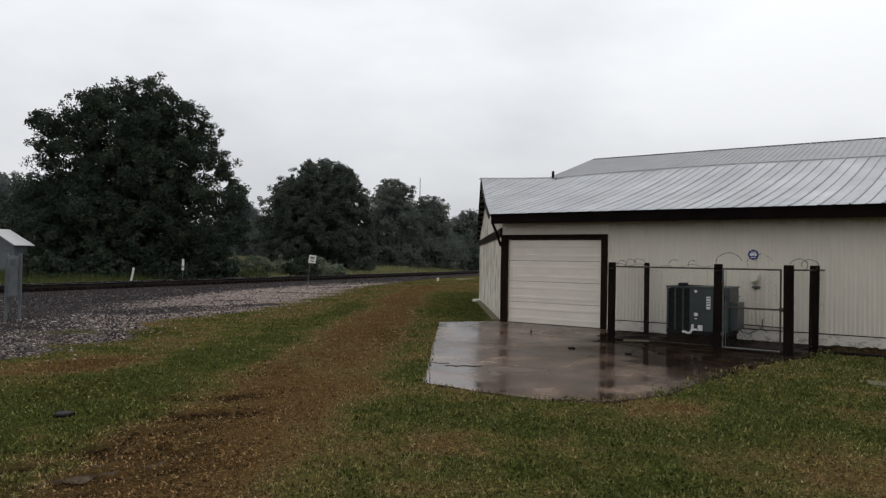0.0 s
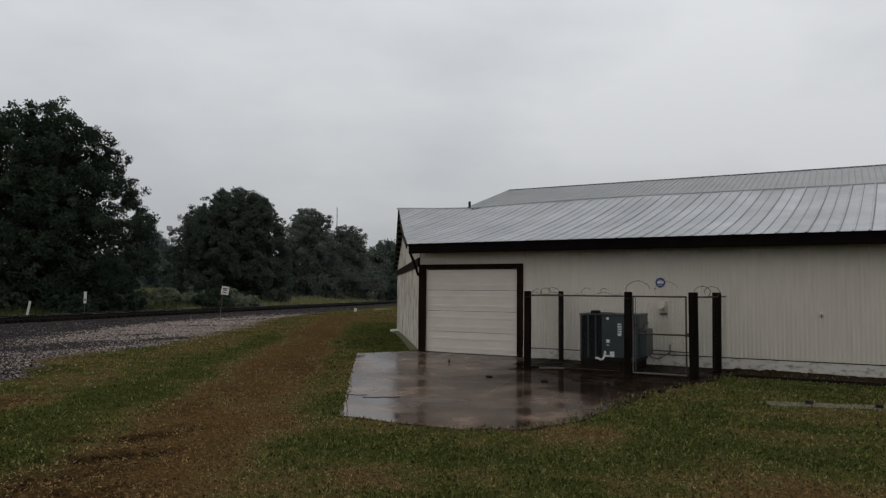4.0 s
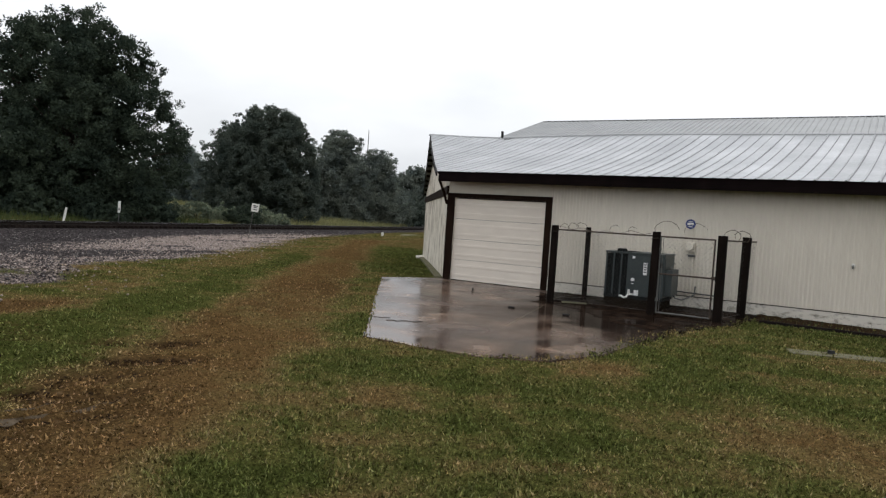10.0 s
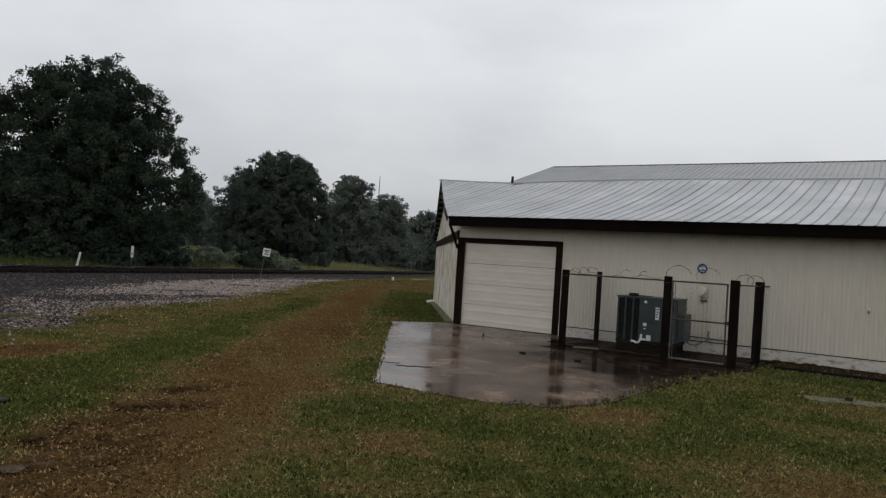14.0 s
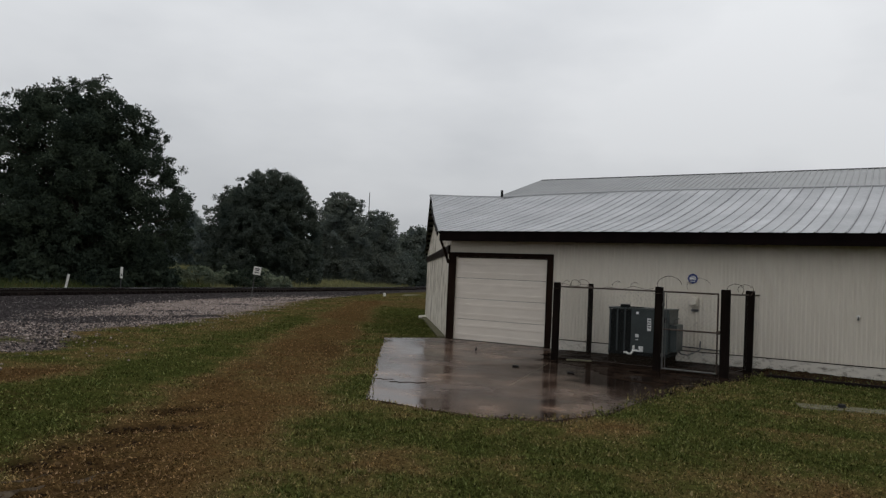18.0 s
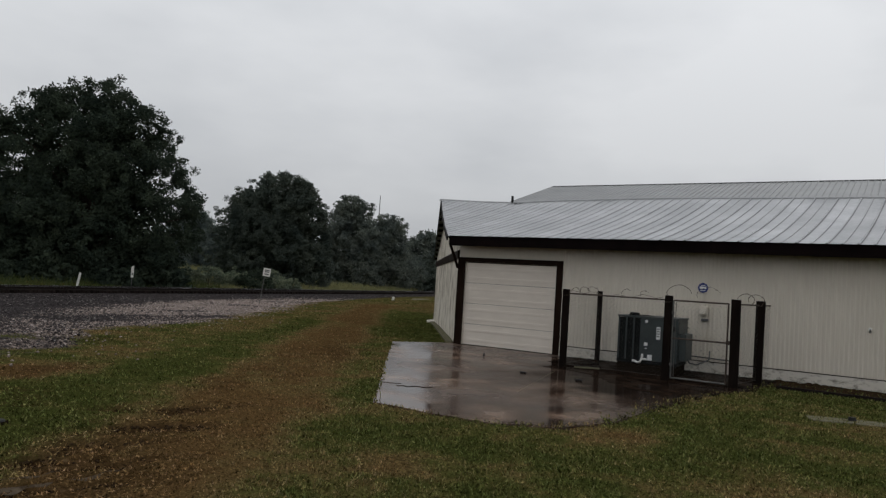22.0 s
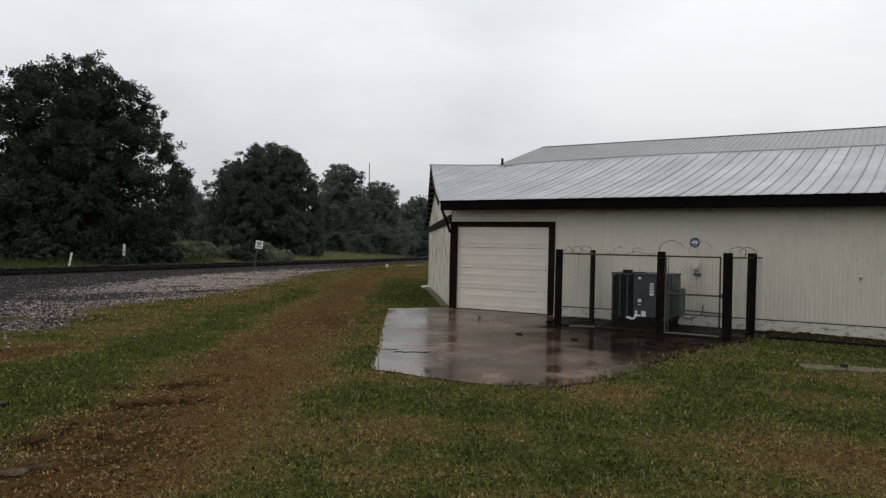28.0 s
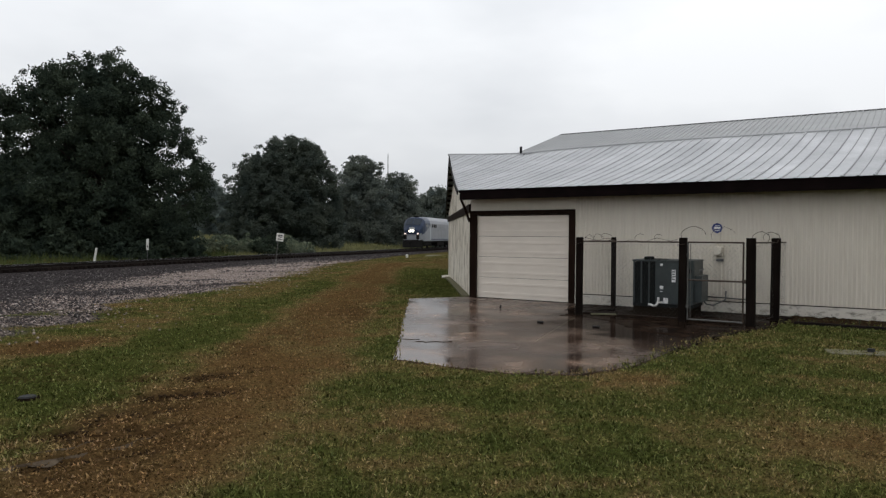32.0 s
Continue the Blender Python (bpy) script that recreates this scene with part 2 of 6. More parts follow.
def wet_silt():
    """Black silt under a broken film of water."""
    m, nt, bs = material("wet_silt_and_reflection")
    vec = place(nt)
    mid, fine = grain(nt, vec, 3.0, 6), grain(nt, vec, 45, 5)
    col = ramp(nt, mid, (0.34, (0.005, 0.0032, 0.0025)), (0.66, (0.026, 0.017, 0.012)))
    nt.links.new(col, bs.inputs["Base Color"])
    bs.inputs["Roughness"].default_value = 0.95
    bs.inputs["Specular IOR Level"].default_value = 0.0
    film = ramp(nt, grain(nt, vec, 1.3, 5), (0.40, (0.03, 0.03, 0.03)), (0.56, (0.15, 0.15, 0.15)))
    nt.links.new(film, bs.inputs["Coat Weight"])
    bs.inputs["Coat IOR"].default_value = 1.33
    nt.links.new(ramp(nt, mid, (0.4, (0.04, 0.04, 0.04)), (0.65, (0.16, 0.16, 0.16))), bs.inputs["Coat Roughness"])
    bump(nt, bs, sums(nt, "ADD", mid, sums(nt, "MULTIPLY", fine, 0.4)), 0.12, 0.005)
    return m


def mouldy_footing():
    """Limewashed footing blotched with black mould."""
    m, nt, bs = material("mouldy_footing")
    blot = grain(nt, place(nt, (1.4, 1.4, 2.6)), 4.5, 7, 0.68)
    col = ramp(nt, blot, (0.27, (0.07, 0.06, 0.048)), (0.39, (0.36, 0.33, 0.28)), (0.50, (0.57, 0.53, 0.46)))
    nt.links.new(col, bs.inputs["Base Color"])
    bs.inputs["Roughness"].default_value = 0.85
    bump(nt, bs, blot, 0.3, 0.008)
    return m


LAWN = lawn_material("lawn_soil", False)
SUNKEN = surface("sunken_concrete", (0.085, 0.080, 0.050), (0.190, 0.176, 0.122), 9.0, (0.8, 0.95), relief=0.5, shine=0.0)
BLADES = lawn_material("grass_blades", True)
CONCRETE_WET = slab_material()
CONCRETE = surface("old_concrete", (0.16, 0.145, 0.12), (0.48, 0.445, 0.385), 3.0, (0.6, 0.9), relief=0.4)
MUD = wet_silt()
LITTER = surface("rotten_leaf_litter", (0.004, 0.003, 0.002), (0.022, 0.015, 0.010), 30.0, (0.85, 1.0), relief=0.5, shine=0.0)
CLOD = surface("mud_lumps", (0.012, 0.008, 0.005), (0.060, 0.039, 0.022), 20.0, (0.9, 1.0), relief=0.4, shine=0.0)
RUTSILT = surface("rut_silt_pale_sheen", (0.035, 0.024, 0.014), (0.115, 0.088, 0.060), 11.0, (0.6, 0.9), relief=0.5, shine=0.05)
FOOTING = mouldy_footing()
SIDING = painted_metal_siding()
ENDWALL = mildewed_wall()
DOORPAINT = surface("white_door_paint", (0.63, 0.565, 0.49), (0.74, 0.67, 0.585), 1.5, (0.4, 0.55), relief=0.05, stretch=(1, 1, 4), shine=0.2)
TRIM = surface("dark_brown_trim", (0.007, 0.004, 0.003), (0.021, 0.012, 0.008), 5.0, (0.35, 0.6), relief=0.25, stretch=(1, 1, 0.4), shine=0.02)
FASCIA = surface("maroon_brown_fascia", (0.003, 0.0022, 0.0022), (0.010, 0.006, 0.006), 3.0, (0.35, 0.55), relief=0.15, shine=0.015)
GALV = surface("galvanised_roof", (0.27, 0.277, 0.288), (0.50, 0.506, 0.518), 0.9, (0.30, 0.52), metal=0.55, fine=14, relief=0.08, vary=0.09)
GALV_FAR = surface("galvanised_roof_old", (0.24, 0.245, 0.245), (0.35, 0.355, 0.355), 0.7, (0.4, 0.6), metal=0.45, fine=25, relief=0.05)
LAP_SHADE_DIRT = surface("roof_lap_dirt_and_shade", (0.10, 0.10, 0.10), (0.24, 0.24, 0.245), 2.2, (0.5, 0.8), relief=0.05)
SEAM = surface("dark_seam", (0.045, 0.045, 0.045), (0.12, 0.12, 0.12), 6.0, (0.5, 0.8))
POST = surface("creosoted_post", (0.004, 0.003, 0.0026), (0.014, 0.010, 0.008), 9.0, (0.45, 0.8), relief=0.6, stretch=(1, 1, 0.15), shine=0.02)
STEEL = surface("galvanised_pipe", (0.075, 0.073, 0.069), (0.17, 0.166, 0.155), 12.0, (0.4, 0.6), metal=0.6)
RUSTY = surface("rusty_wire", (0.03, 0.021, 0.016), (0.10, 0.074, 0.056), 15.0, (0.5, 0.8), metal=0.3)
WIRE = surface("chain_link_wire", (0.050, 0.046, 0.041), (0.120, 0.112, 0.100), 15.0, (0.45, 0.7), metal=0.5)
UNIT = surface("slate_green_cabinet", (0.026, 0.034, 0.034), (0.047, 0.058, 0.057), 4.0, (0.35, 0.5), relief=0.08)
COIL = surface("dark_coil_guard", (0.006, 0.007, 0.007), (0.018, 0.020, 0.020), 12.0, (0.6, 0.8), shine=0.04)
LABELWHITE = surface("white_sticker", (0.60, 0.60, 0.58), (0.80, 0.80, 0.78), 14.0, (0.4, 0.6))
PVC = surface("white_plastic_pipe", (0.62, 0.61, 0.58), (0.78, 0.77, 0.74), 14.0, (0.3, 0.5))
BLUE = surface("blue_sign_face", (0.020, 0.032, 0.12), (0.035, 0.055, 0.19), 10.0, (0.35, 0.5))
BLACK = surface("black_rubber", (0.008, 0.008, 0.008), (0.03, 0.03, 0.03), 10.0, (0.5, 0.8), shine=0.12)
GREYBOX = surface("pale_grey_enamel", (0.30, 0.33, 0.36), (0.44, 0.47, 0.50), 5.0, (0.4, 0.6))
CABINET = surface("blue_grey_enamel", (0.075, 0.085, 0.092), (0.13, 0.142, 0.15), 5.0, (0.4, 0.6))
WHITEPAINT = surface("weathered_white_paint", (0.50, 0.49, 0.45), (0.76, 0.75, 0.70), 6.0, (0.5, 0.7))
BARK = surface("oak_bark", (0.020, 0.016, 0.013), (0.075, 0.060, 0.048), 6.0, (0.7, 0.95), relief=0.8, stretch=(1, 1, 0.25), shine=0.12)
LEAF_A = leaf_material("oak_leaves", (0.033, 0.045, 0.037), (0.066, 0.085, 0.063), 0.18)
# haze is painted into the B, E and C leaves, paler with distance
LEAF_B = leaf_material("cedar_leaves_haze_tint", (0.068, 0.084, 0.077), (0.112, 0.133, 0.118), 0.28)
LEAF_E = leaf_material("haze_tinted_leaves", (0.124, 0.144, 0.138), (0.172, 0.194, 0.180), 0.35)
LEAF_C = leaf_material("haze_paled_leaves", (0.148, 0.180, 0.184), (0.178, 0.212, 0.210), 0.5)
LEAF_D = leaf_material("bush_leaves", (0.135, 0.165, 0.122), (0.27, 0.30, 0.225))
FIELD = leaf_material("tall_field_grass", (0.150, 0.162, 0.074), (0.33, 0.31, 0.175))
FIELD_GREEN = leaf_material("tall_green_grass", (0.045, 0.064, 0.024), (0.100, 0.116, 0.050))
RAILTOP = surface("rail_steel", (0.008, 0.006, 0.005), (0.022, 0.017, 0.014), 6.0, (0.6, 0.8), shine=0.06)
RAILSHINE = surface("worn_rail_head", (0.16, 0.16, 0.165), (0.30, 0.30, 0.31), 3.0, (0.3, 0.5), metal=0.7)
TIE = surface("railway_sleeper", (0.007, 0.0055, 0.005), (0.024, 0.018, 0.015), 5.0, (0.8, 0.98), relief=0.6, vary=0.3, shine=0.05)
STONES = stone_material("ballast_stones", (0.014, 0.012, 0.012), (0.055, 0.047, 0.046), (0.22, 0.20, 0.19))
STONES_PALE = stone_material("pale_gravel_stones", (0.15, 0.120, 0.103), (0.37, 0.303, 0.270), (0.46, 0.40, 0.37))


# ---- building blocks ----
def part(name, bm, mat, parent=None, label="", smooth=False):
    me = bpy.data.meshes.new(name)
    bm.normal_update()
    bm.to_mesh(me)
    bm.free()
    me.materials.append(mat)
    if smooth:
        for p in me.polygons:
            p.use_smooth = True
    ob = new(name, me)
    ob.parent = parent
    if label:
        tagged(ob, label)
    return ob


def thing(name, m=None, label="", category="", group="", kind=""):
    ob = new(name)
    ob.empty_display_size = 0.2
    if m is not None:
        ob.matrix_basis = m
    return tagged(ob, label, category, group, kind)


def box(x0, x1, y0, y1, z0, z1, bevel=0.0, bm=None):
    bm = bm or bmesh.new()
    r = bmesh.ops.create_cube(bm, size=1.0)
    vs = r["verts"]
    for v in vs:
        v.co = Vector(((x0 + x1) / 2 + v.co.x * (x1 - x0), (y0 + y1) / 2 + v.co.y * (y1 - y0), (z0 + z1) / 2 + v.co.z * (z1 - z0)))
    if bevel:
        es = {e for v in vs for e in v.link_edges}
        bmesh.ops.bevel(bm, geom=list(es), offset=bevel, segments=2, affect="EDGES", profile=0.6)
    return bm


def rod(p0, p1, r0, r1=None, n=10, bm=None):
    bm = bm or bmesh.new()
    p0, p1 = Vector(p0), Vector(p1)
    r1 = r0 if r1 is None else r1
    q = (p1 - p0).to_track_quat("Z", "Y")
    rings = []
    for p, r in ((p0, r0), (p1, r1)):
        rings.append([bm.verts.new(p + q @ Vector((r * math.cos(2 * math.pi * i / n), r * math.sin(2 * math.pi * i / n), 0))) for i in range(n)])
    for i in range(n):
        bm.faces.new((rings[0][i], rings[0][(i + 1) % n], rings[1][(i + 1) % n], rings[1][i]))
    bm.faces.new(rings[0][::-1])
    bm.faces.new(rings[1])
    return bm


def tube(points, radii, n=6, bm=None, closed=False):
    """A tube through points."""
    bm = bm or bmesh.new()
    pts = [Vector(p) for p in points]
    if not hasattr(radii, "__len__"):
        radii = [radii] * len(pts)
    rings = []
    for i, (p, r) in enumerate(zip(pts, radii)):
        d = pts[min(i + 1, len(pts) - 1)] - pts[max(i - 1, 0)]
        q = d.to_track_quat("Z", "Y")
        rings.append([bm.verts.new(p + q @ Vector((r * math.cos(2 * math.pi * k / n), r * math.sin(2 * math.pi * k / n), 0))) for k in range(n)])
    for a, b in zip(rings, rings[1:]):
        for k in range(n):
            bm.faces.new((a[k], a[(k + 1) % n], b[(k + 1) % n], b[k]))
    bm.faces.new(rings[0][::-1])
    bm.faces.new(rings[-1])
    return bm


def prism(outline, z0, z1, bm=None):
    """An upright prism over a plan outline (counter-clockwise)."""
    bm = bm or bmesh.new()
    lo = [bm.verts.new((x, y, z0)) for x, y in outline]
    hi = [bm.verts.new((x, y, z1)) for x, y in outline]
    n = len(outline)
    for i in range(n):
        bm.faces.new((lo[i], lo[(i + 1) % n], hi[(i + 1) % n], hi[i]))
    bm.faces.new(hi)
    bm.faces.new(lo[::-1])
    return bm


def sheet(rows, bm=None):
    """A surface through rows of points."""
    bm = bm or bmesh.new()
    vs = [[bm.verts.new(p) for p in row] for row in rows]
    for a, b in zip(vs, vs[1:]):
        for i in range(len(a) - 1):
            bm.faces.new((a[i], a[i + 1], b[i + 1], b[i]))
    return bm


def slab_of(corners, thick, bm=None):
    """A flat panel with four or more corners and a thickness downwards along its normal."""
    bm = bm or bmesh.new()
    cs = [Vector(c) for c in corners]
    nrm = (cs[1] - cs[0]).cross(cs[-1] - cs[0]).normalized()
    top = [bm.verts.new(c) for c in cs]
    low = [bm.verts.new(c - nrm * thick) for c in cs]
    bm.faces.new(top)
    bm.faces.new(low[::-1])
    for i in range(len(cs)):
        j = (i + 1) % len(cs)
        bm.faces.new((top[j], top[i], low[i], low[j]))
    return bm


def arrays(name, verts, faces, mat, attrs=None, smooth=False):
    """A mesh object from numpy arrays; all faces have the same number of corners."""
    me = bpy.data.meshes.new(name)
    n, k = faces.shape
    me.vertices.add(len(verts))
    me.vertices.foreach_set("co", np.ascontiguousarray(verts, dtype=np.float32).ravel())
    me.loops.add(n * k)
    me.loops.foreach_set("vertex_index", np.ascontiguousarray(faces, dtype=np.int32).ravel())
    me.polygons.add(n)
    me.polygons.foreach_set("loop_start", np.arange(0, n * k, k, dtype=np.int32))
    if smooth:
        me.polygons.foreach_set("use_smooth", np.ones(n, dtype=bool))
    for key, val in (attrs or {}).items():
        at = me.attributes.new(key, "FLOAT", "POINT")
        at.data.foreach_set("value", np.ascontiguousarray(val, dtype=np.float32))
    me.materials.append(mat)
    me.update()
    me.validate()
    return new(name, me)


def toward(heading, dist, z=0.0):
    """A place that far from the eye, at a heading in degrees west of north."""
    h = radians(heading)
    return Vector((EYE[0] - math.sin(h) * dist, EYE[1] + math.cos(h) * dist, z))


# ---- the lie of the land ----
TRACK = np.array([-33.1, 1.7])          # a point of the railway's centreline
ALONG = np.array([-0.2550, 0.9669])     # its run, away from the train's way
ACROSS = np.array([0.9669, 0.2550])     # from the track towards the building
RAIL_Z = -0.25


def vnoise(x, y, size, seed):
    """Smooth value noise from 0 to 1."""
    rng = np.random.RandomState(seed)
    g = rng.rand(128, 128)
    u, v = np.asarray(x) / size + 500.3, np.asarray(y) / size + 500.7
    i, j = np.floor(u).astype(int), np.floor(v).astype(int)
    a, b = u - i, v - j
    a, b = a * a * (3 - 2 * a), b * b * (3 - 2 * b)
    i0, j0, i1, j1 = i % 128, j % 128, (i + 1) % 128, (j + 1) % 128
    return (g[i0, j0] * (1 - a) + g[i1, j0] * a) * (1 - b) + (g[i0, j1] * (1 - a) + g[i1, j1] * a) * b


def bend(s):
    """The line curves gently westwards beyond the building."""
    k = np.clip(np.asarray(s) - 60, 0, 50)
    return 0.0025 * k * k + np.clip(np.asarray(s) - 110, 0, None) * 0.25


def rail_space(x, y):
    """Distance from the track towards the building, and along it."""
    px, py = np.asarray(x) - TRACK[0], np.asarray(y) - TRACK[1]
    s = px * ALONG[0] + py * ALONG[1]
    return px * ACROSS[0] + py * ACROSS[1] + bend(s), s


def to_line(x, y, pts):
    """Distance to a polyline."""
    best = np.full(np.shape(x), 1e9)
    for (ax, ay), (bx, by) in zip(pts, pts[1:]):
        dx, dy = bx - ax, by - ay
        k = np.clip(((x - ax) * dx + (y - ay) * dy) / (dx * dx + dy * dy), 0, 1)
        best = np.minimum(best, np.hypot(x - ax - k * dx, y - ay - k * dy))
    return best


SLAB = [(-1.0, -1.35), (1.5, -4.95), (4.05, -8.58), (4.9, -8.62), (5.7, -8.56), (6.4, -8.22), (6.75, -7.3), (6.80, -6.0), (6.9, -4.3), (7.45, -2.1), (7.5, 0.0), (-0.2, 0.0)]


def land(x, y):
    """Height of the ground."""
    d, s = rail_space(x, y)
    z = np.interp(d, [-400, -60, -38, -22, -10, -4.0, -1.9, -1.35, 1.35, 1.9, 4.2, 24, 29], [2.2, 1.1, 0.8, 0.2, -0.4, -0.74, -0.68, -0.62, -0.62, -0.68, -0.74, -0.06, -0.018])
    # a swale along the foot of the building's west end
    swale = to_line(np.asarray(x, float), np.asarray(y, float), [(-1.5, 2.0), (-7.5, 10.6), (-14.5, 20.5)])
    z = z - 0.14 * np.exp(-(swale / 2.2) ** 2) * np.clip((np.asarray(y) - 1) / 8, 0, 1)
    lump = (vnoise(x, y, 3.1, 3) - 0.5) * 0.06 + (vnoise(x, y, 0.7, 4) - 0.5) * 0.03
    calm = np.clip((np.abs(d) - 3) / 3, 0.15, 1)
    near_slab = np.clip((np.hypot(np.asarray(x) - 3.5, np.asarray(y) + 3.5) - 6) / 5, 0.25, 1)
    z = z + lump * calm * near_slab * np.where(d > 20, 0.7, 1.0)
    rim = np.clip(1.15 - to_line(np.asarray(x, float), np.asarray(y, float), SLAB[:10]) / 0.6, 0, 1)
    return z * (1 - rim) - 0.006 * rim


WHEELWAY = [(6.2, -14.6), (5.1, -12.9), (3.2, -10.0), (1.0, -7.0), (-2.2, -2.5), (-8.0, 5.6), (-19.7, 22.3)]
GREENWAY = [(2.9, -13.3), (1.6, -11.4), (0.3, -9.5), (-2.0, -6.1), (-4.6, -1.2), (-6.5, 2.3)]
DRYWAY = [(0.3, -12.5), (-1.3, -9.7), (-3.1, -7.2), (-5.1, -3.2), (-9.4, 3.7), (-17.4, 16.7)]


PATCHES = [(5.65, -12.1, 0.55, -0.34), (4.96, -9.8, 0.6, -0.25), (6.45, -13.5, 0.5, -0.30), (6.7, -12.6, 0.45, -0.15), (8.25, -8.3, 0.9, -0.2), (7.3, -10.9, 0.6, -0.2),
           (7.2, -12.9, 0.35, 0.32), (5.9, -10.5, 0.5, 0.2), (7.0, -8.05, 0.5, 0.5), (8.7, -9.4, 0.7, 0.30), (9.3, -9.6, 0.5, 0.30), (8.3, -11.6, 0.4, 0.28), (5.1, -12.5, 0.6, 0.2), (5.9, -13.6, 0.45, 0.4),
           (4.77, -10.55, 0.8, -0.35), (6.3, -13.2, 0.5, -0.35), (-0.7, -10.5, 0.9, 0.6), (6.1, -10.8, 0.35, 0.25), (2.0, -11.9, 0.9, -0.25), (0.0, -9.0, 1.0, -0.2), (-4.3, -7.0, 1.1, -0.1)]


def inside(x, y, poly):
    hit = np.zeros(np.shape(x), bool)
    for (ax, ay), (bx, by) in zip(poly, poly[1:] + poly[:1]):
        c = ((ay > y) != (by > y)) & (x < (bx - ax) * (y - ay) / (by - ay + 1e-12) + ax)
        hit ^= c
    return hit


def gravel_edge(s):
    return np.interp(s, [-60, -19, -17.6, -16, -13.5, -11, -7, -1.2, 13.6, 22, 38, 55, 80], [28, 26.4, 26.6, 24.9, 23.8, 23.8, 22.6, 20.5, 14.4, 12.2, 8.0, 5.0, 4.0])


def cover(x, y):
    """How dry, muddy, gravelly and pale the ground is."""
    d, s = rail_space(x, y)
    wob = (vnoise(x, y, 1.1, 11) - 0.5) * 1.2 + (vnoise(x, y, 0.35, 12) - 0.5) * 0.7
    edge = gravel_edge(s) + wob * 1.1
    gravel = np.clip((edge - d) / 0.8 + 0.5, 0, 1) * np.clip((d + 4.5) / 0.6, 0, 1)
    notch = to_line(x, y, [(-5.4, -8.6), (-4.2, -6.6), (-3.4, -5.4)])
    gravel = gravel * (1 - 0.95 * np.exp(-(notch / 0.55) ** 2) * np.clip(vnoise(x, y, 0.8, 19) * 2.2, 0, 1))
    inner = np.interp(s, [-20, -12, -5.6, 6, 13], [22.2, 18.3, 13.9, 8.6, 6.4]) + wob
    pale = np.clip((d - inner) / 2.6, 0, 1) * np.interp(s, [-20, -15, -9, -2, 20, 36], [0.30, 0.48, 0.78, 1, 1, 0.12]) * np.clip((vnoise(x, y, 2.3, 13) - 0.10) * 5, 0.15, 1)
    w, g, o = to_line(x, y, WHEELWAY), to_line(x, y, GREENWAY), to_line(x, y, DRYWAY)
    dry = 0.34 + (vnoise(x, y, 1.7, 14) - 0.5) * 0.55 + (vnoise(x, y, 0.5, 15) - 0.5) * 0.42 + (vnoise(x, y, 0.16, 28) - 0.5) * 0.35
    dry = dry + 0.70 * np.exp(-(w / 0.92) ** 4) + 0.14 * np.exp(-(o / 0.8) ** 2) - 0.32 * np.exp(-(g / 0.85) ** 2)
    dry = dry + 0.12 * np.clip((d - 10) / 10, 0, 1) * np.clip((y - 8) / 12, 0, 1)
    dry = dry - 0.45 * np.exp(-(to_line(x, y, [(-2.2, 1.8), (-7.9, 9.8), (-11.5, 15.5)]) / 1.5) ** 2)
    dry = dry - 0.08 * np.clip((x - 6.5) / 1.5, 0, 1) * np.clip((y + 9.0) / 2.5, 0, 1)
    dry = dry - 0.06 * np.clip((x - 4.8) / 1.2, 0, 1)
    dry = dry - 0.14 * np.clip((3.4 - x) / 2.0, 0, 1) * np.clip((-7.5 - y) / 2.0, 0, 1)
    for px, py, pr, k in PATCHES:
        far = np.hypot(x - px, y - py) * (0.7 + 0.7 * vnoise(x, y, 0.45, 33))
        dry = dry + k * np.exp(-(far / pr) ** 2)
    dry = np.where(d < -4, 0.25 + (vnoise(x, y, 6.0, 16) - 0.5) * 0.5, dry)
    # torn wheel ruts of bare mud
    rut = to_line(x, y, [(3.7, -13.4), (4.05, -12.85), (4.5, -12.25)])
    rut = np.minimum(rut, to_line(x, y, [(4.1, -13.5), (4.35, -13.0), (4.6, -12.6)]))
    rut = np.minimum(rut, to_line(x, y, [(3.15, -11.75), (3.3, -11.35), (3.55, -11.1)]))
    rut = np.minimum(rut, to_line(x, y, [(2.7, -10.75), (2.95, -10.3)]) + 0.05)
    rut = np.minimum(rut, to_line(x, y, [(0.2, -6.2), (0.8, -6.9)]) + 0.12)
    run, off = x * 0.5 + y * 0.866, x * 0.866 - y * 0.5
    torn = vnoise(run, off * 4.2, 0.5, 17) * 0.6 + vnoise(x, y, 0.13, 34) * 0.4
    mud = np.clip(np.exp(-(rut / 0.48) ** 2) * 0.85 - 0.34 + (torn - 0.5) * 2.6 * np.clip(1.2 - rut, 0, 1), 0, 1)
    for px, py, rx, k in ((3.4, -11.4, 0.42, 0.75), (2.4, -11.05, 0.35, 0.6), (0.8, -7.1, 0.7, 0.55), (-0.3, -4.4, 1.2, 0.5), (3.8, -12.6, 0.5, 0.7), (4.4, -13.0, 0.55, 0.8), (5.1, -13.4, 0.5, 0.55), (4.75, -12.5, 0.45, 0.45), (4.0, -12.1, 0.5, 0.5), (5.6, -14.0, 0.4, 0.5), (-4.3, -7.3, 0.9, 0.45), (1.7, -9.0, 0.5, 0.4), (0.9, -11.3, 0.7, 0.35), (-0.6, -10.4, 0.6, 0.4)):
        along, aside = (x - px) * -0.55 + (y - py) * 0.83, (x - px) * 0.83 + (y - py) * 0.55
        scuff = np.exp(-(along / (rx * 1.7)) ** 2 - (aside / (rx * 0.75)) ** 2)
        mud = np.maximum(mud, np.clip(scuff * k + (torn - 0.5) * 1.5 * (scuff > 0.12) - 0.08, 0, 0.9) * (scuff > 0.05))
    spill = np.exp(-((x - 7.0) / 0.5) ** 2 - ((y + 4.2) / 1.6) ** 2)
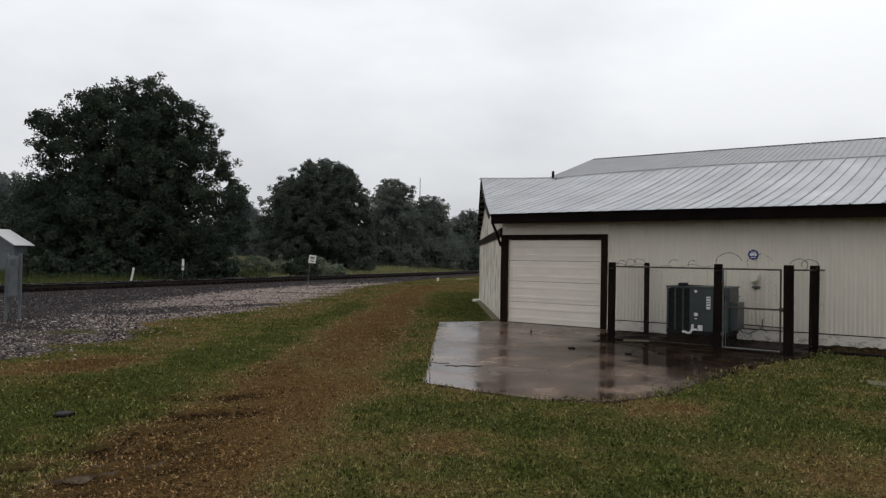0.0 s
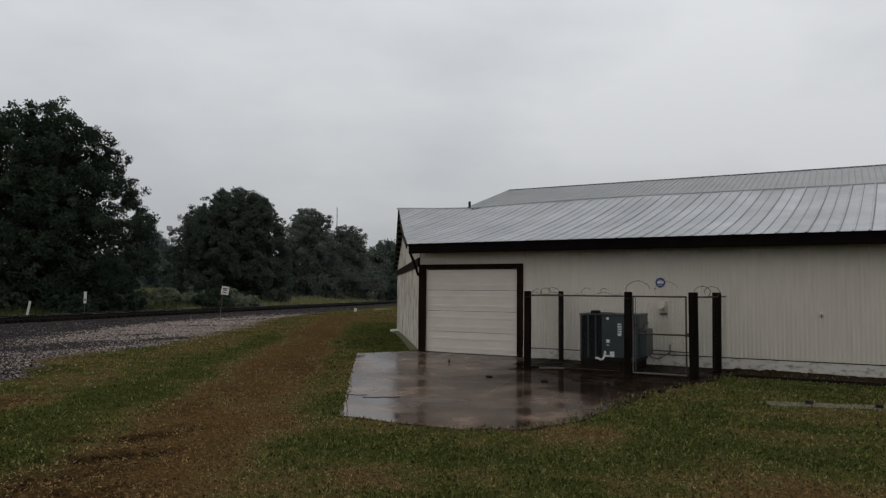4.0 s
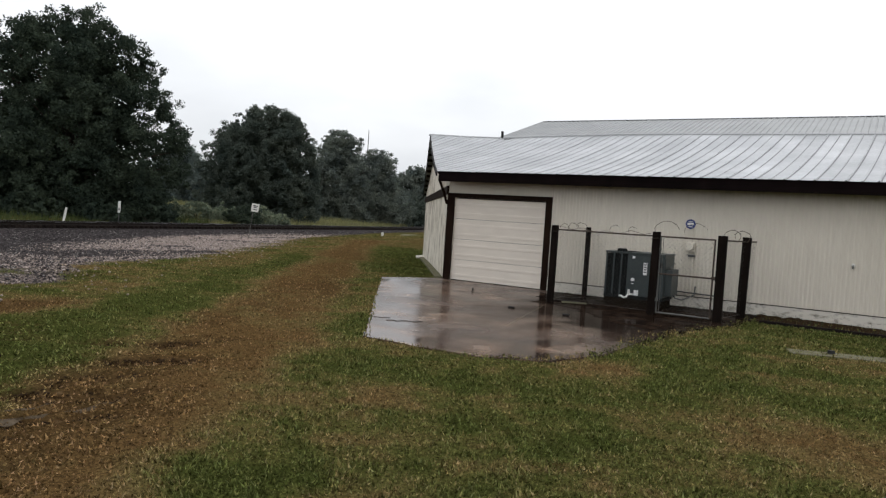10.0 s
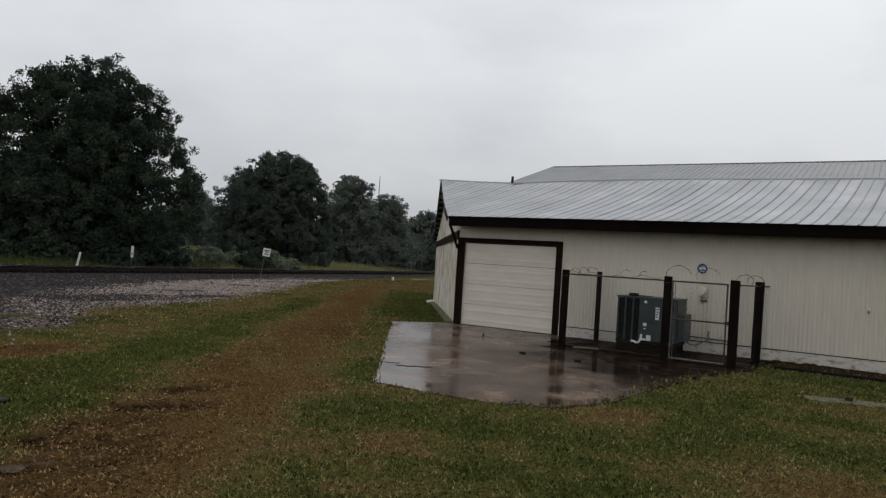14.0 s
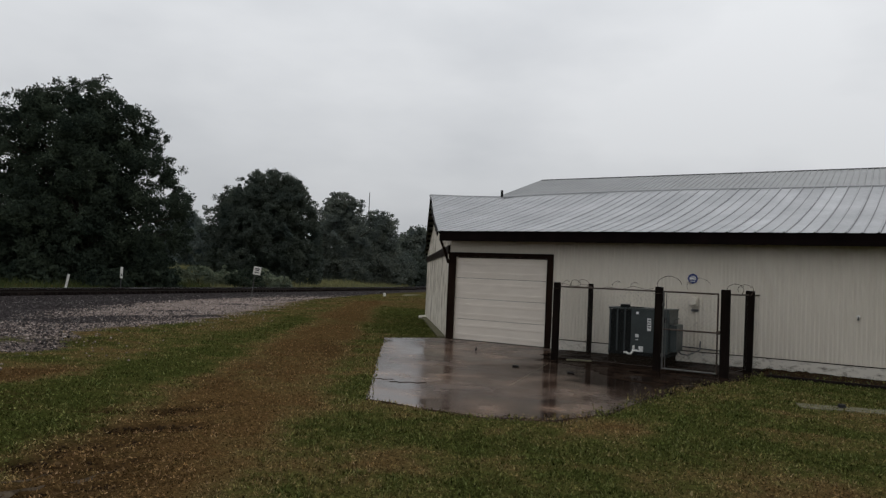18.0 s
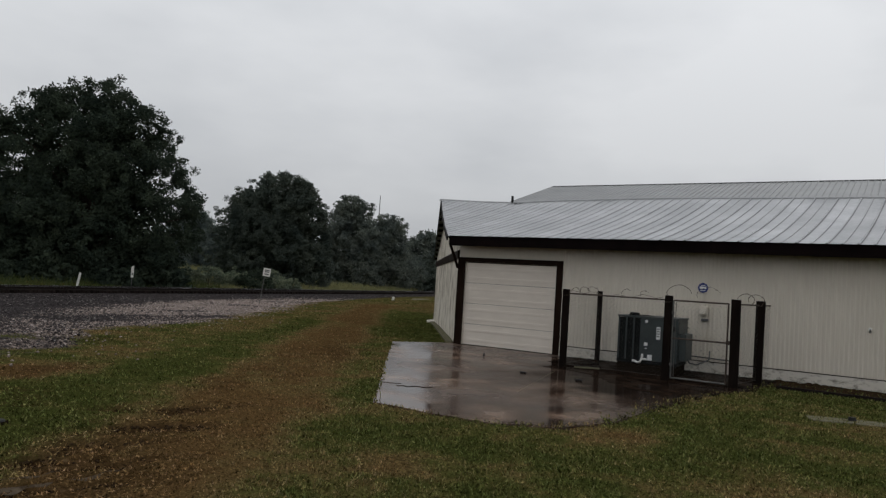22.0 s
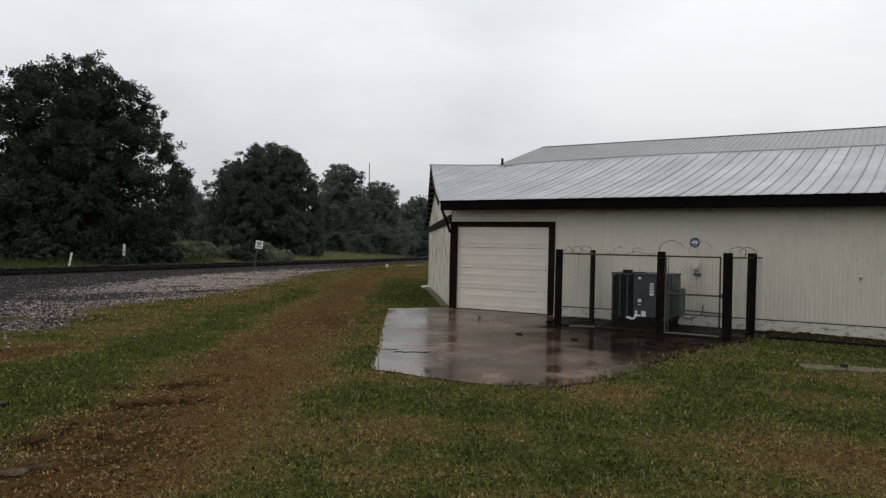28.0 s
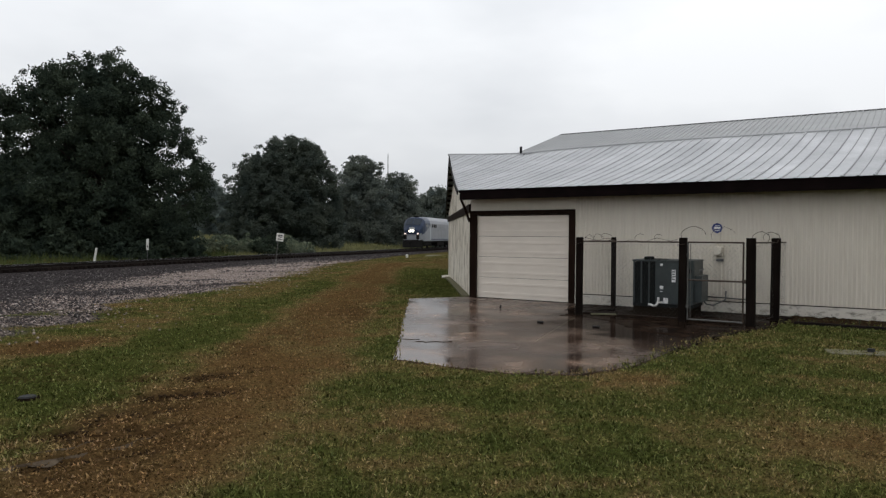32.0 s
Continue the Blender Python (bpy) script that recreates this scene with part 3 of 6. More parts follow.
    mud = np.maximum(mud, np.clip(spill * 0.8 - 0.45 + (vnoise(x, y, 0.3, 27) - 0.5) * 0.8, 0, 1))
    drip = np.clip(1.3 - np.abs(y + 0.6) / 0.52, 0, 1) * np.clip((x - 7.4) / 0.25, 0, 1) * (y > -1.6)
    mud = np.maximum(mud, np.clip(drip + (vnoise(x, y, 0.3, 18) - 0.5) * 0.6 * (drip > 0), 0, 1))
    return np.clip(dry, 0, 1), mud, gravel, pale


def make_ground():
    def axis(*runs):
        out = []
        for a, b, step in runs:
            out.extend(np.arange(a, b, step))
        return np.array(out)
    far = np.array([140, 180, 260, 420, 800, 1500, 2600.0])
    xs = np.concatenate([-far[::-1], axis((-120, -60, 3.0), (-60, -14, 0.45), (-14, 12, 0.13), (12, 40, 1.5), (40, 140, 12)), far])
    ys = np.concatenate([-far[::-1], axis((-120, -20, 8.0), (-20, 6, 0.13), (6, 60, 0.45), (60, 130, 2.0)), far])
    gx, gy = np.meshgrid(xs, ys)
    x, y = gx.ravel(), gy.ravel()
    z = land(x, y)
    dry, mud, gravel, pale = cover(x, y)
    z = z - 0.05 * mud
    z = np.where(inside(x, y, SLAB), -0.09, z)
    nx, ny = len(xs), len(ys)
    i = (np.arange(ny - 1)[:, None] * nx + np.arange(nx - 1)[None]).ravel()
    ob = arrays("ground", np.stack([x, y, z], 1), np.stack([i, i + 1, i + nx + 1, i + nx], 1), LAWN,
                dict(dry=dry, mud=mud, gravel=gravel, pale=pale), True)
    tagged(ob, "mown patchy lawn with brown wheel ruts and a gravel verge", "ground", kind="structure")


def make_grass():
    """Mown blades, thickest near by."""
    rng = np.random.RandomState(5)
    n = 500000
    r = np.where(rng.rand(n) < 0.8, 2.3 + 20 * rng.rand(n) ** 1.25, 20 + 48 * rng.rand(n))
    h = np.radians(np.where(r < 22, rng.uniform(-8, 74, n), rng.uniform(30, 58, n)))
    x, y = EYE[0] - np.sin(h) * r, EYE[1] + np.cos(h) * r
    dry, mud, gravel, pale = cover(x, y)
    creep = np.where((x > 5.9) & (y < -3), 0.17, 0.045)
    keep = ~inside(x + rng.normal(0, 1, n) * creep, y + rng.normal(0, 1, n) * creep, SLAB) & ((y < -0.05) | (x < -0.16 - 0.708 * y) | (y > 11)) & (rng.rand(n) > mud * 0.95) & (rng.rand(n) > gravel * 1.25)
    # fewer blades on the railway side, so dark soil puts in a darker tone
    keep &= rng.rand(n) > 0.52 * np.clip((3.9 - x - 0.25 * (y + 12)) / 1.5, 0, 1)
    # bare patches where the wheels go
    keep &= rng.rand(n) > np.clip(dry - 0.85, 0, 1) * 0.8
    x, y, r, dry = x[keep], y[keep], r[keep], dry[keep]
    n = len(x)
    z = np.where(inside(x, y, SLAB), -0.002, land(x, y) - 0.006)
    turn, lean = rng.rand(n) * 6.283, 0.25 + 1.1 * rng.rand(n)
    tall = rng.uniform(0.022, 0.050, n) * (0.55 + 0.9 * vnoise(x, y, 0.09, 29)) * (1 + 0.25 * (vnoise(x, y, 0.6, 21) - 0.5)) * (1 - 0.45 * dry) * (1 + 0.01 * r)
    wide = rng.uniform(0.0034, 0.0072, n) * (1 + 0.10 * r) * np.where(r > 20, 1.1, 1)
    ca, sa = np.cos(turn), np.sin(turn)
    face = rng.rand(n) * 6.283
    cx, cy = np.cos(face) * wide, np.sin(face) * wide
    tipx, tipy, tipz = x + ca * np.sin(lean) * tall, y + sa * np.sin(lean) * tall, z + np.cos(lean) * tall
    v = np.stack([np.stack([x - cx, y - cy, z], 1), np.stack([x + cx, y + cy, z], 1), np.stack([tipx, tipy, tipz], 1)], 1).reshape(-1, 3)
    f = np.arange(3 * n).reshape(-1, 3)
    ob = arrays("lawn_grass", v, f, BLADES, dict(dry=np.repeat(dry, 3)))
    tagged(ob, "short mown wet grass, green with straw-brown patches", "grass", kind="stuff")


def make_field_grass():
    """Tall rough grass beyond the railway."""
    rng = np.random.RandomState(6)
    n = 110000
    d = -(4.6 + 48 * rng.rand(n) ** 1.4)
    s = rng.uniform(-25, 190, n)
    d = d - bend(s)
    x, y = TRACK[0] + ACROSS[0] * d + ALONG[0] * s, TRACK[1] + ACROSS[1] * d + ALONG[1] * s
    z = land(x, y) - 0.02
    tall = np.where(s > 30, 1.6, 1.0) * rng.uniform(0.2, 0.55, n) * (0.6 + 0.8 * vnoise(x, y, 5.0, 22)) * np.interp(-d, [4, 9], [0.45, 1])
    wide, turn = rng.uniform(0.02, 0.06, n), rng.rand(n) * 6.283
    lx, ly = rng.normal(0, 0.12, n), rng.normal(0, 0.12, n)
    cx, cy = np.cos(turn) * wide, np.sin(turn) * wide
    v = np.stack([np.stack([x - cx, y - cy, z], 1), np.stack([x + cx, y + cy, z], 1), np.stack([x + lx, y + ly, z + tall], 1)], 1).reshape(-1, 3)
    near = s < 34 + 8 * (vnoise(x, y, 4.0, 35) - 0.5)
    for pick, mat, label in ((near, FIELD_GREEN, "tall rank green grass beyond the railway"), (~near, FIELD, "tall rough straw-green field grass beyond the railway")):
        w = v.reshape(-1, 3, 3)[pick].reshape(-1, 3)
        ob = arrays("field_grass", w, np.arange(len(w)).reshape(-1, 3), mat)
        tagged(ob, label, "grass", kind="stuff")


def pebbles(name, x, y, z, size, mat, label, seed):
    """Crushed stones as squashed octahedra."""
    rng = np.random.RandomState(seed)
    n = len(x)
    dirs = np.array([[1, 0, 0], [0, 1, 0], [-1, 0, 0], [0, -1, 0], [0, 0, 1], [0, 0, -1.0]])
    tri = np.array([[0, 1, 4], [1, 2, 4], [2, 3, 4], [3, 0, 4], [1, 0, 5], [2, 1, 5], [3, 2, 5], [0, 3, 5]])
    k = dirs[None] * rng.uniform(0.55, 1.15, (n, 6, 1)) * size[:, None, None]
    k[:, :, 2] *= 0.75
    t = rng.rand(n) * 6.283
    c, sn = np.cos(t)[:, None], np.sin(t)[:, None]
    vx, vy = k[:, :, 0] * c - k[:, :, 1] * sn, k[:, :, 0] * sn + k[:, :, 1] * c
    v = np.stack([vx + x[:, None], vy + y[:, None], k[:, :, 2] + z[:, None]], 2).reshape(-1, 3)
    f = (tri[None] + 6 * np.arange(n)[:, None, None]).reshape(-1, 3)
    ob = arrays(name, v, f, mat)
    return tagged(ob, label, "gravel", kind="stuff")


def make_gravel():
    rng = np.random.RandomState(7)
    n = 120000
    s = rng.uniform(-24, 60, n)
    d = 2.3 + 26 * rng.rand(n)
    x, y = TRACK[0] + ACROSS[0] * d + ALONG[0] * s, TRACK[1] + ACROSS[1] * d + ALONG[1] * s
    dry, mud, gravel, pale = cover(x, y)
    far = np.hypot(x - EYE[0], y - EYE[1])
    keep = (rng.rand(n) < gravel ** 2) & (rng.rand(n) < np.interp(far, [12, 40, 80], [1.0, 0.7, 0.35]))
    x, y, pale, far = x[keep], y[keep], pale[keep], far[keep]
    # smaller stones, thickest where the gravel comes nearest
    m = 90000
    s, d = rng.uniform(-23, 6, m), rng.uniform(13, 29, m)
    x1, y1 = TRACK[0] + ACROSS[0] * d + ALONG[0] * s, TRACK[1] + ACROSS[1] * d + ALONG[1] * s
    dry, mud, gravel, pale1 = cover(x1, y1)
    k = rng.rand(m) < gravel ** 2
    fine = np.concatenate([np.ones(len(x)), np.full(k.sum(), 0.62)])
    x, y, pale = np.concatenate([x, x1[k]]), np.concatenate([y, y1[k]]), np.concatenate([pale, pale1[k]])
    far = np.hypot(x - EYE[0], y - EYE[1])
    z = land(x, y)
    size = fine * rng.uniform(0.02, 0.055, len(x)) * np.interp(far, [12, 60], [1.0, 1.7])
    light = rng.rand(len(x)) < pale * 0.85
    pebbles("ballast_gravel", x[~light], y[~light], z[~light], size[~light], STONES, "wet dark grey and purple crushed ballast stones", 8)
    pebbles("verge_gravel", x[light], y[light], z[light], size[light] * 0.8, STONES_PALE, "pale pinkish-grey fine gravel along the lawn's edge", 9)
    # grit along the apron's worn corner
    n = 700
    k = rng.rand(n)
    x, y = np.interp(k, [0, 0.3, 0.6, 1], [5.6, 6.5, 6.85, 7.1]), np.interp(k, [0, 0.3, 0.6, 1], [-8.6, -8.1, -6.4, -3.4])
    x, y = x + rng.normal(0, 0.10, n), y + rng.normal(0, 0.10, n)
    pebbles("apron_grit", x, y, np.where(inside(x, y, SLAB), 0.002, land(x, y) + 0.002), rng.uniform(0.004, 0.011, n), STONES, "fine dark grit along the worn apron edge", 11)
    # a few stones kicked into the grass
    n = 220
    s, d = rng.uniform(-22, 10, n), rng.normal(0, 1.2, n)
    d = gravel_edge(s) + np.abs(d) * 0.8
    x, y = TRACK[0] + ACROSS[0] * d + ALONG[0] * s, TRACK[1] + ACROSS[1] * d + ALONG[1] * s
    pebbles("stray_stones", x, y, land(x, y) + 0.01, rng.uniform(0.02, 0.04, n), STONES_PALE, "stray pale stones lying in the grass", 10)


def make_clods():
    """Dark lumps of turned mud in the ruts."""
    rng = np.random.RandomState(61)
    n = 30000
    x, y = rng.uniform(2.4, 4.9, n), rng.uniform(-13.8, -10.0, n)
    dry, mud, gravel, pale = cover(x, y)
    keep = rng.rand(n) < mud * 0.16
    x, y = x[keep], y[keep]
    ob = pebbles("mud_clods", x, y, land(x, y) - 0.035, rng.uniform(0.010, 0.032, len(x)) * rng.rand(len(x)) ** 0.5, CLOD, "dark lumps of torn wet mud in the wheel ruts", 62)
    tagged(ob, "dark lumps of torn wet mud in the wheel ruts", "mud", kind="stuff")


def make_rut_silt():
    """Wet silt left lying along the torn ruts, its sheen put into a paler colour."""
    rng = np.random.RandomState(91)
    for (ax, ay), (bx, by), w in (((4.42, -13.55), (4.60, -12.42), 0.085), ((4.18, -13.35), (4.33, -12.75), 0.06)):
        n = 40
        k = np.linspace(0, 1, n)
        x, y = ax + (bx - ax) * k, ay + (by - ay) * k
        half = w * np.clip(vnoise(k * 9, k * 0 + ax, 1.0, 92) * 1.9 - 0.25, 0.02, 1.4) * np.sin(np.pi * k) ** 0.4
        x = x + (vnoise(k * 5, k * 0 + ay, 1.0, 93) - 0.5) * 0.12
        z = land(x, y) - 0.012
        rows = [[(x[i] - half[i] * 1.2, y[i] + half[i] * 0.2, z[i] - 0.022), (x[i], y[i], z[i]), (x[i] + half[i] * 1.2, y[i] - half[i] * 0.2, z[i] - 0.022)] for i in range(n)]
        ob = part("rut_silt", sheet([[tuple(map(float, p)) for p in r] for r in rows]), RUTSILT)
        tagged(ob, "wet silt in a torn wheel rut, its sheen painted paler", "mud", kind="stuff")


make_ground()
make_rut_silt()
make_clods()
make_grass()
make_field_grass()
make_gravel()


def flakes(name, x, y, z, tall, wide, lean, mat, label, seed):
    """Leaf scraps and stalks, each a small bent blade."""
    rng = np.random.RandomState(seed)
    n = len(x)
    turn = rng.rand(n) * 6.283
    cx, cy = np.cos(turn) * wide, np.sin(turn) * wide
    dx, dy = -np.sin(turn) * np.sin(lean) * tall, np.cos(turn) * np.sin(lean) * tall
    base, mid = np.stack([x, y, z], 1), np.stack([x + dx * 0.4, y + dy * 0.4, z + np.cos(lean) * tall * 0.6], 1)
    side = np.stack([cx, cy, cx * 0], 1)
    tip = np.stack([x + dx, y + dy, z + np.cos(lean) * tall], 1)
    v = np.stack([base, mid + side, tip, mid - side], 1).reshape(-1, 3)
    ob = arrays(name, v, np.arange(4 * n).reshape(-1, 4), mat)
    return tagged(ob, label, "litter" if mat is LITTER else "weeds", kind="stuff")


def make_wall_weeds():
    """Black rotten leaves banked against the foot of the front wall, with weeds in them."""
    rng = np.random.RandomState(23)
    n = 11000
    x, y = rng.uniform(7.5, 14, n), -0.04 - 1.15 * rng.rand(n) ** 1.3
    keep = rng.rand(n) < 0.30 + 0.9 * vnoise(x, y, 0.5, 24)
    x, y = x[keep], y[keep]
    n = len(x)
    bank = np.clip(1 + y / 0.55, 0.1, 1) * (0.03 + 0.10 * vnoise(x, y * 0, 0.6, 25)) * np.interp(x, [7.5, 8.6, 9.5], [1.7, 1.0, 0.7])
    z = land(x, y) - 0.02 + bank * rng.rand(n)
    flakes("leaf_litter", x, y, z, rng.uniform(0.010, 0.022, n), rng.uniform(0.006, 0.016, n), rng.uniform(1.1, 1.55, n), LITTER, "black rotten leaves banked along the wall's footing", 51)
    xs = np.linspace(7.46, 15.0, 300)
    up = (0.004 + 0.050 * vnoise(xs, xs * 0, 0.30, 95) + 0.030 * vnoise(xs, xs * 0, 0.07, 96)) * np.interp(xs, [7.46, 7.6, 8.3, 9.2, 15], [0.2, 1.2, 0.9, 0.5, 0.45])
    prof = ((0.0, 1.0), (-0.05, 0.8), (-0.14, 0.45), (-0.3, 0.15), (-0.6, -0.1), (-1.1, -0.3))
    rows = [[(float(x0), -0.036 + dy, float(land(x0, -0.04 + dy)) + float(u) * f + 0.012 * (float(vnoise(x0, dy, 0.07, 97)) - 0.5)) for dy, f in prof] for x0, u in zip(xs, up)]
    soil = part("soil_bank", sheet(rows), CLOD, smooth=True)
    tagged(soil, "black leaf mould banked against the wall's footing", "soil", kind="stuff")
    k = rng.rand(n) < 0.04
    flakes("wall_weeds", x[k], y[k], z[k], rng.uniform(0.03, 0.09, k.sum()), rng.uniform(0.003, 0.008, k.sum()), rng.uniform(0.0, 0.9, k.sum()), LEAF_A, "dark weeds growing along the wall's footing", 52)
    # the same litter inside the enclosure, banked at the wall, the side fence and the plinth
    n = 9000
    x, y = rng.uniform(3.4, 7.5, n), rng.uniform(-2.45, -0.04, n)
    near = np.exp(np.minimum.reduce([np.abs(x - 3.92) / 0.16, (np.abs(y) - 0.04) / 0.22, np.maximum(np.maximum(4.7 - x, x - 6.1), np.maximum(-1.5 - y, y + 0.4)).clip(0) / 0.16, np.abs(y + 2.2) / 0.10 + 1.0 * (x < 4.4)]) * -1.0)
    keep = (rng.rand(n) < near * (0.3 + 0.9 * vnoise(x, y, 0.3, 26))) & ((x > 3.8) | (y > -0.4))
    x, y, near = x[keep], y[keep], near[keep]
    n = len(x)
    z = 0.004 + rng.rand(n) * 0.02 * near
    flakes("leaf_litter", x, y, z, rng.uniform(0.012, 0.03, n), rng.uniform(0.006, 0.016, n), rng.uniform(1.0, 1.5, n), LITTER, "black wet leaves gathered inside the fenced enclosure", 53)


def make_edging():
    """Old landscape timbers laid end to end before the wall's bed."""
    rng = random.Random(77)
    x = 7.75
    while x < 14.5:
        l = 2.35
        e = part("edging_timber", box(0, l, -0.05, 0.05, -0.04, 0.055, 0.018), TIE)
        e.matrix_basis = pose(x, -1.27 + rng.uniform(-0.015, 0.015), float(land(x + 1.2, -1.27)), 0, 0, rng.uniform(-0.5, 0.5))
        tagged(e, "dark rotten landscape timber edging the wall's bed", "timber", "timbers of the edging")
        x += l + 0.02


make_wall_weeds()
make_edging()


# ---- the concrete apron ----
def make_apron():
    rng = random.Random(3)
    ring = []
    for (ax, ay), (bx, by) in zip(SLAB, SLAB[1:] + SLAB[:1]):
        n = max(2, int(math.hypot(bx - ax, by - ay) / 0.22))
        for i in range(n):
            k = i / n
            wob = 0 if ay > -0.1 and by > -0.1 else 0.012
            ring.append((ax + (bx - ax) * k + rng.uniform(-wob, wob), ay + (by - ay) * k + rng.uniform(-wob, wob)))
    bm = prism(ring, -0.12, 0.0)
    apron = part("concrete_apron", bm, CONCRETE_WET)
    tagged(apron, "rain-wet stained concrete apron before the garage door", "pavement", kind="structure")
    # the joint across it and a running crack
    bm = bmesh.new()
    tube([(3.08 + 0.06 * i, -7.12 + 0.03 * i + 0.03 * math.sin(i * 2.1), 0.0) for i in range(5)], 0.006, 4, bm)
    tube([(3.42 + 0.07 * i, -7.22 + 0.05 * i + 0.05 * math.sin(i * 2.3), 0.0) for i in range(7)], 0.008, 4, bm)
    part("crack", bm, LITTER, apron, "dark wet crack")
    part("joint", tube([(4.85 - 0.125 * i, -6.1 + 0.52 * i, -0.002) for i in range(7)], 0.005, 4), SUNKEN, apron, "worn mortared joint")
    return apron


make_apron()


# ---- the building ----
EAVE_Y, EAVE_Z = -0.5, 2.745
RIDGE_Y, RIDGE_Z = 5.3, 4.40
BACK_Y, BACK_Z = 11.1, 2.59
END_Y = 10.6
EAST = 24.0
WALL_TOP = 2.62
ROOF_SAG = 0.10         # the old rafters hang by this much halfway up
RIB_SKEW = 0.05         # the sheets lean off the square by this much a metre


def rake_x(y):
    """The west edge of the skewed roof."""
    return np.interp(y, [EAVE_Y, RIDGE_Y, BACK_Y], [-0.10, -4.14, -8.10])


def end_x(y):
    """The skewed west wall."""
    return np.interp(y, [0.0, END_Y], [-0.02, -7.62])


def ridge_z(x):
    """The ridge, highest at the gable and sagging behind it."""
    return np.interp(x, [-4.14, -2.65, -1.35, -0.4, 0.6, 2.4, 4.1, 7.0, EAST], [4.44, 4.355, 4.31, 4.345, 4.37, 4.40, 4.41, 4.385, 4.36])


def front_z(x, y):
    """The sagging front slope."""
    k = (y - EAVE_Y) / (RIDGE_Y - EAVE_Y)
    return EAVE_Z + (float(ridge_z(x)) - EAVE_Z) * k - ROOF_SAG * 4 * k * (1 - k)


def roof_z(y):
    """The roof over the skewed west wall."""
    if y <= RIDGE_Y:
        return front_z(float(rake_x(y)), y)
    return float(np.interp(y, [RIDGE_Y, BACK_Y], [4.44, BACK_Z]))


def thick_sheet(rows, thick):
    """A curved panel with a thickness downwards."""
    bm = bmesh.new()
    top = [[bm.verts.new(p) for p in row] for row in rows]
    low = [[bm.verts.new((p[0], p[1], p[2] - thick)) for p in row] for row in rows]
    for g, flip in ((top, False), (low, True)):
        for a, b in zip(g, g[1:]):
            for i in range(len(a) - 1):
                q = (a[i], a[i + 1], b[i + 1], b[i])
                bm.faces.new(q[::-1] if flip else q)
    n = len(rows[0]) - 1
    for i in range(n):
        bm.faces.new((top[0][i + 1], top[0][i], low[0][i], low[0][i + 1]))
        bm.faces.new((top[-1][i], top[-1][i + 1], low[-1][i + 1], low[-1][i]))
    for i in range(len(rows) - 1):
        bm.faces.new((top[i][0], top[i + 1][0], low[i + 1][0], low[i][0]))
        bm.faces.new((top[i + 1][n], top[i][n], low[i][n], low[i + 1][n]))
    return bm


SLOPE_STEPS = [EAVE_Y - 0.03 + (RIDGE_Y - EAVE_Y + 0.03) * k / 8 for k in range(9)]


def crimped_panel(x0, w, lift, rise=0.019, cut=None):
    """One metal roof sheet with raised crimps at its sides and middle; cut is the skewed plane at its west edge."""
    cols = []
    for c, amp in ((0.0, 1.0), (0.5, 0.6), (1.0, 1.0)):
        for off, h in ((-0.026, 0), (-0.008, 1), (0.008, 1), (0.026, 0)):
            xx = c * w + off
            if -0.001 <= xx <= w + 0.012:
                cols.append((xx, h * amp * rise))
    rows = [[(x0 + c + RIB_SKEW * (y - EAVE_Y), y, front_z(x0 + c, y) + h + lift) for c, h in cols] for y in SLOPE_STEPS]
    bm = sheet(rows)
    if cut:
        bmesh.ops.bisect_plane(bm, geom=bm.verts[:] + bm.edges[:] + bm.faces[:], plane_co=cut[0], plane_no=cut[1], clear_outer=True)
    return bm


def lap_seam(x0, wd, cut=None):
    """A dark strip beside a crimp: lap dirt plus the crimp's painted shade."""
    rows = [[(x0 + c + RIB_SKEW * (y - EAVE_Y), y, front_z(x0, y) + 0.007) for c in (0.0, wd)] for y in SLOPE_STEPS]
    bm = sheet(rows)
    if cut:
        bmesh.ops.bisect_plane(bm, geom=bm.verts[:] + bm.edges[:] + bm.faces[:], plane_co=cut[0], plane_no=cut[1], clear_outer=True)
    return bm


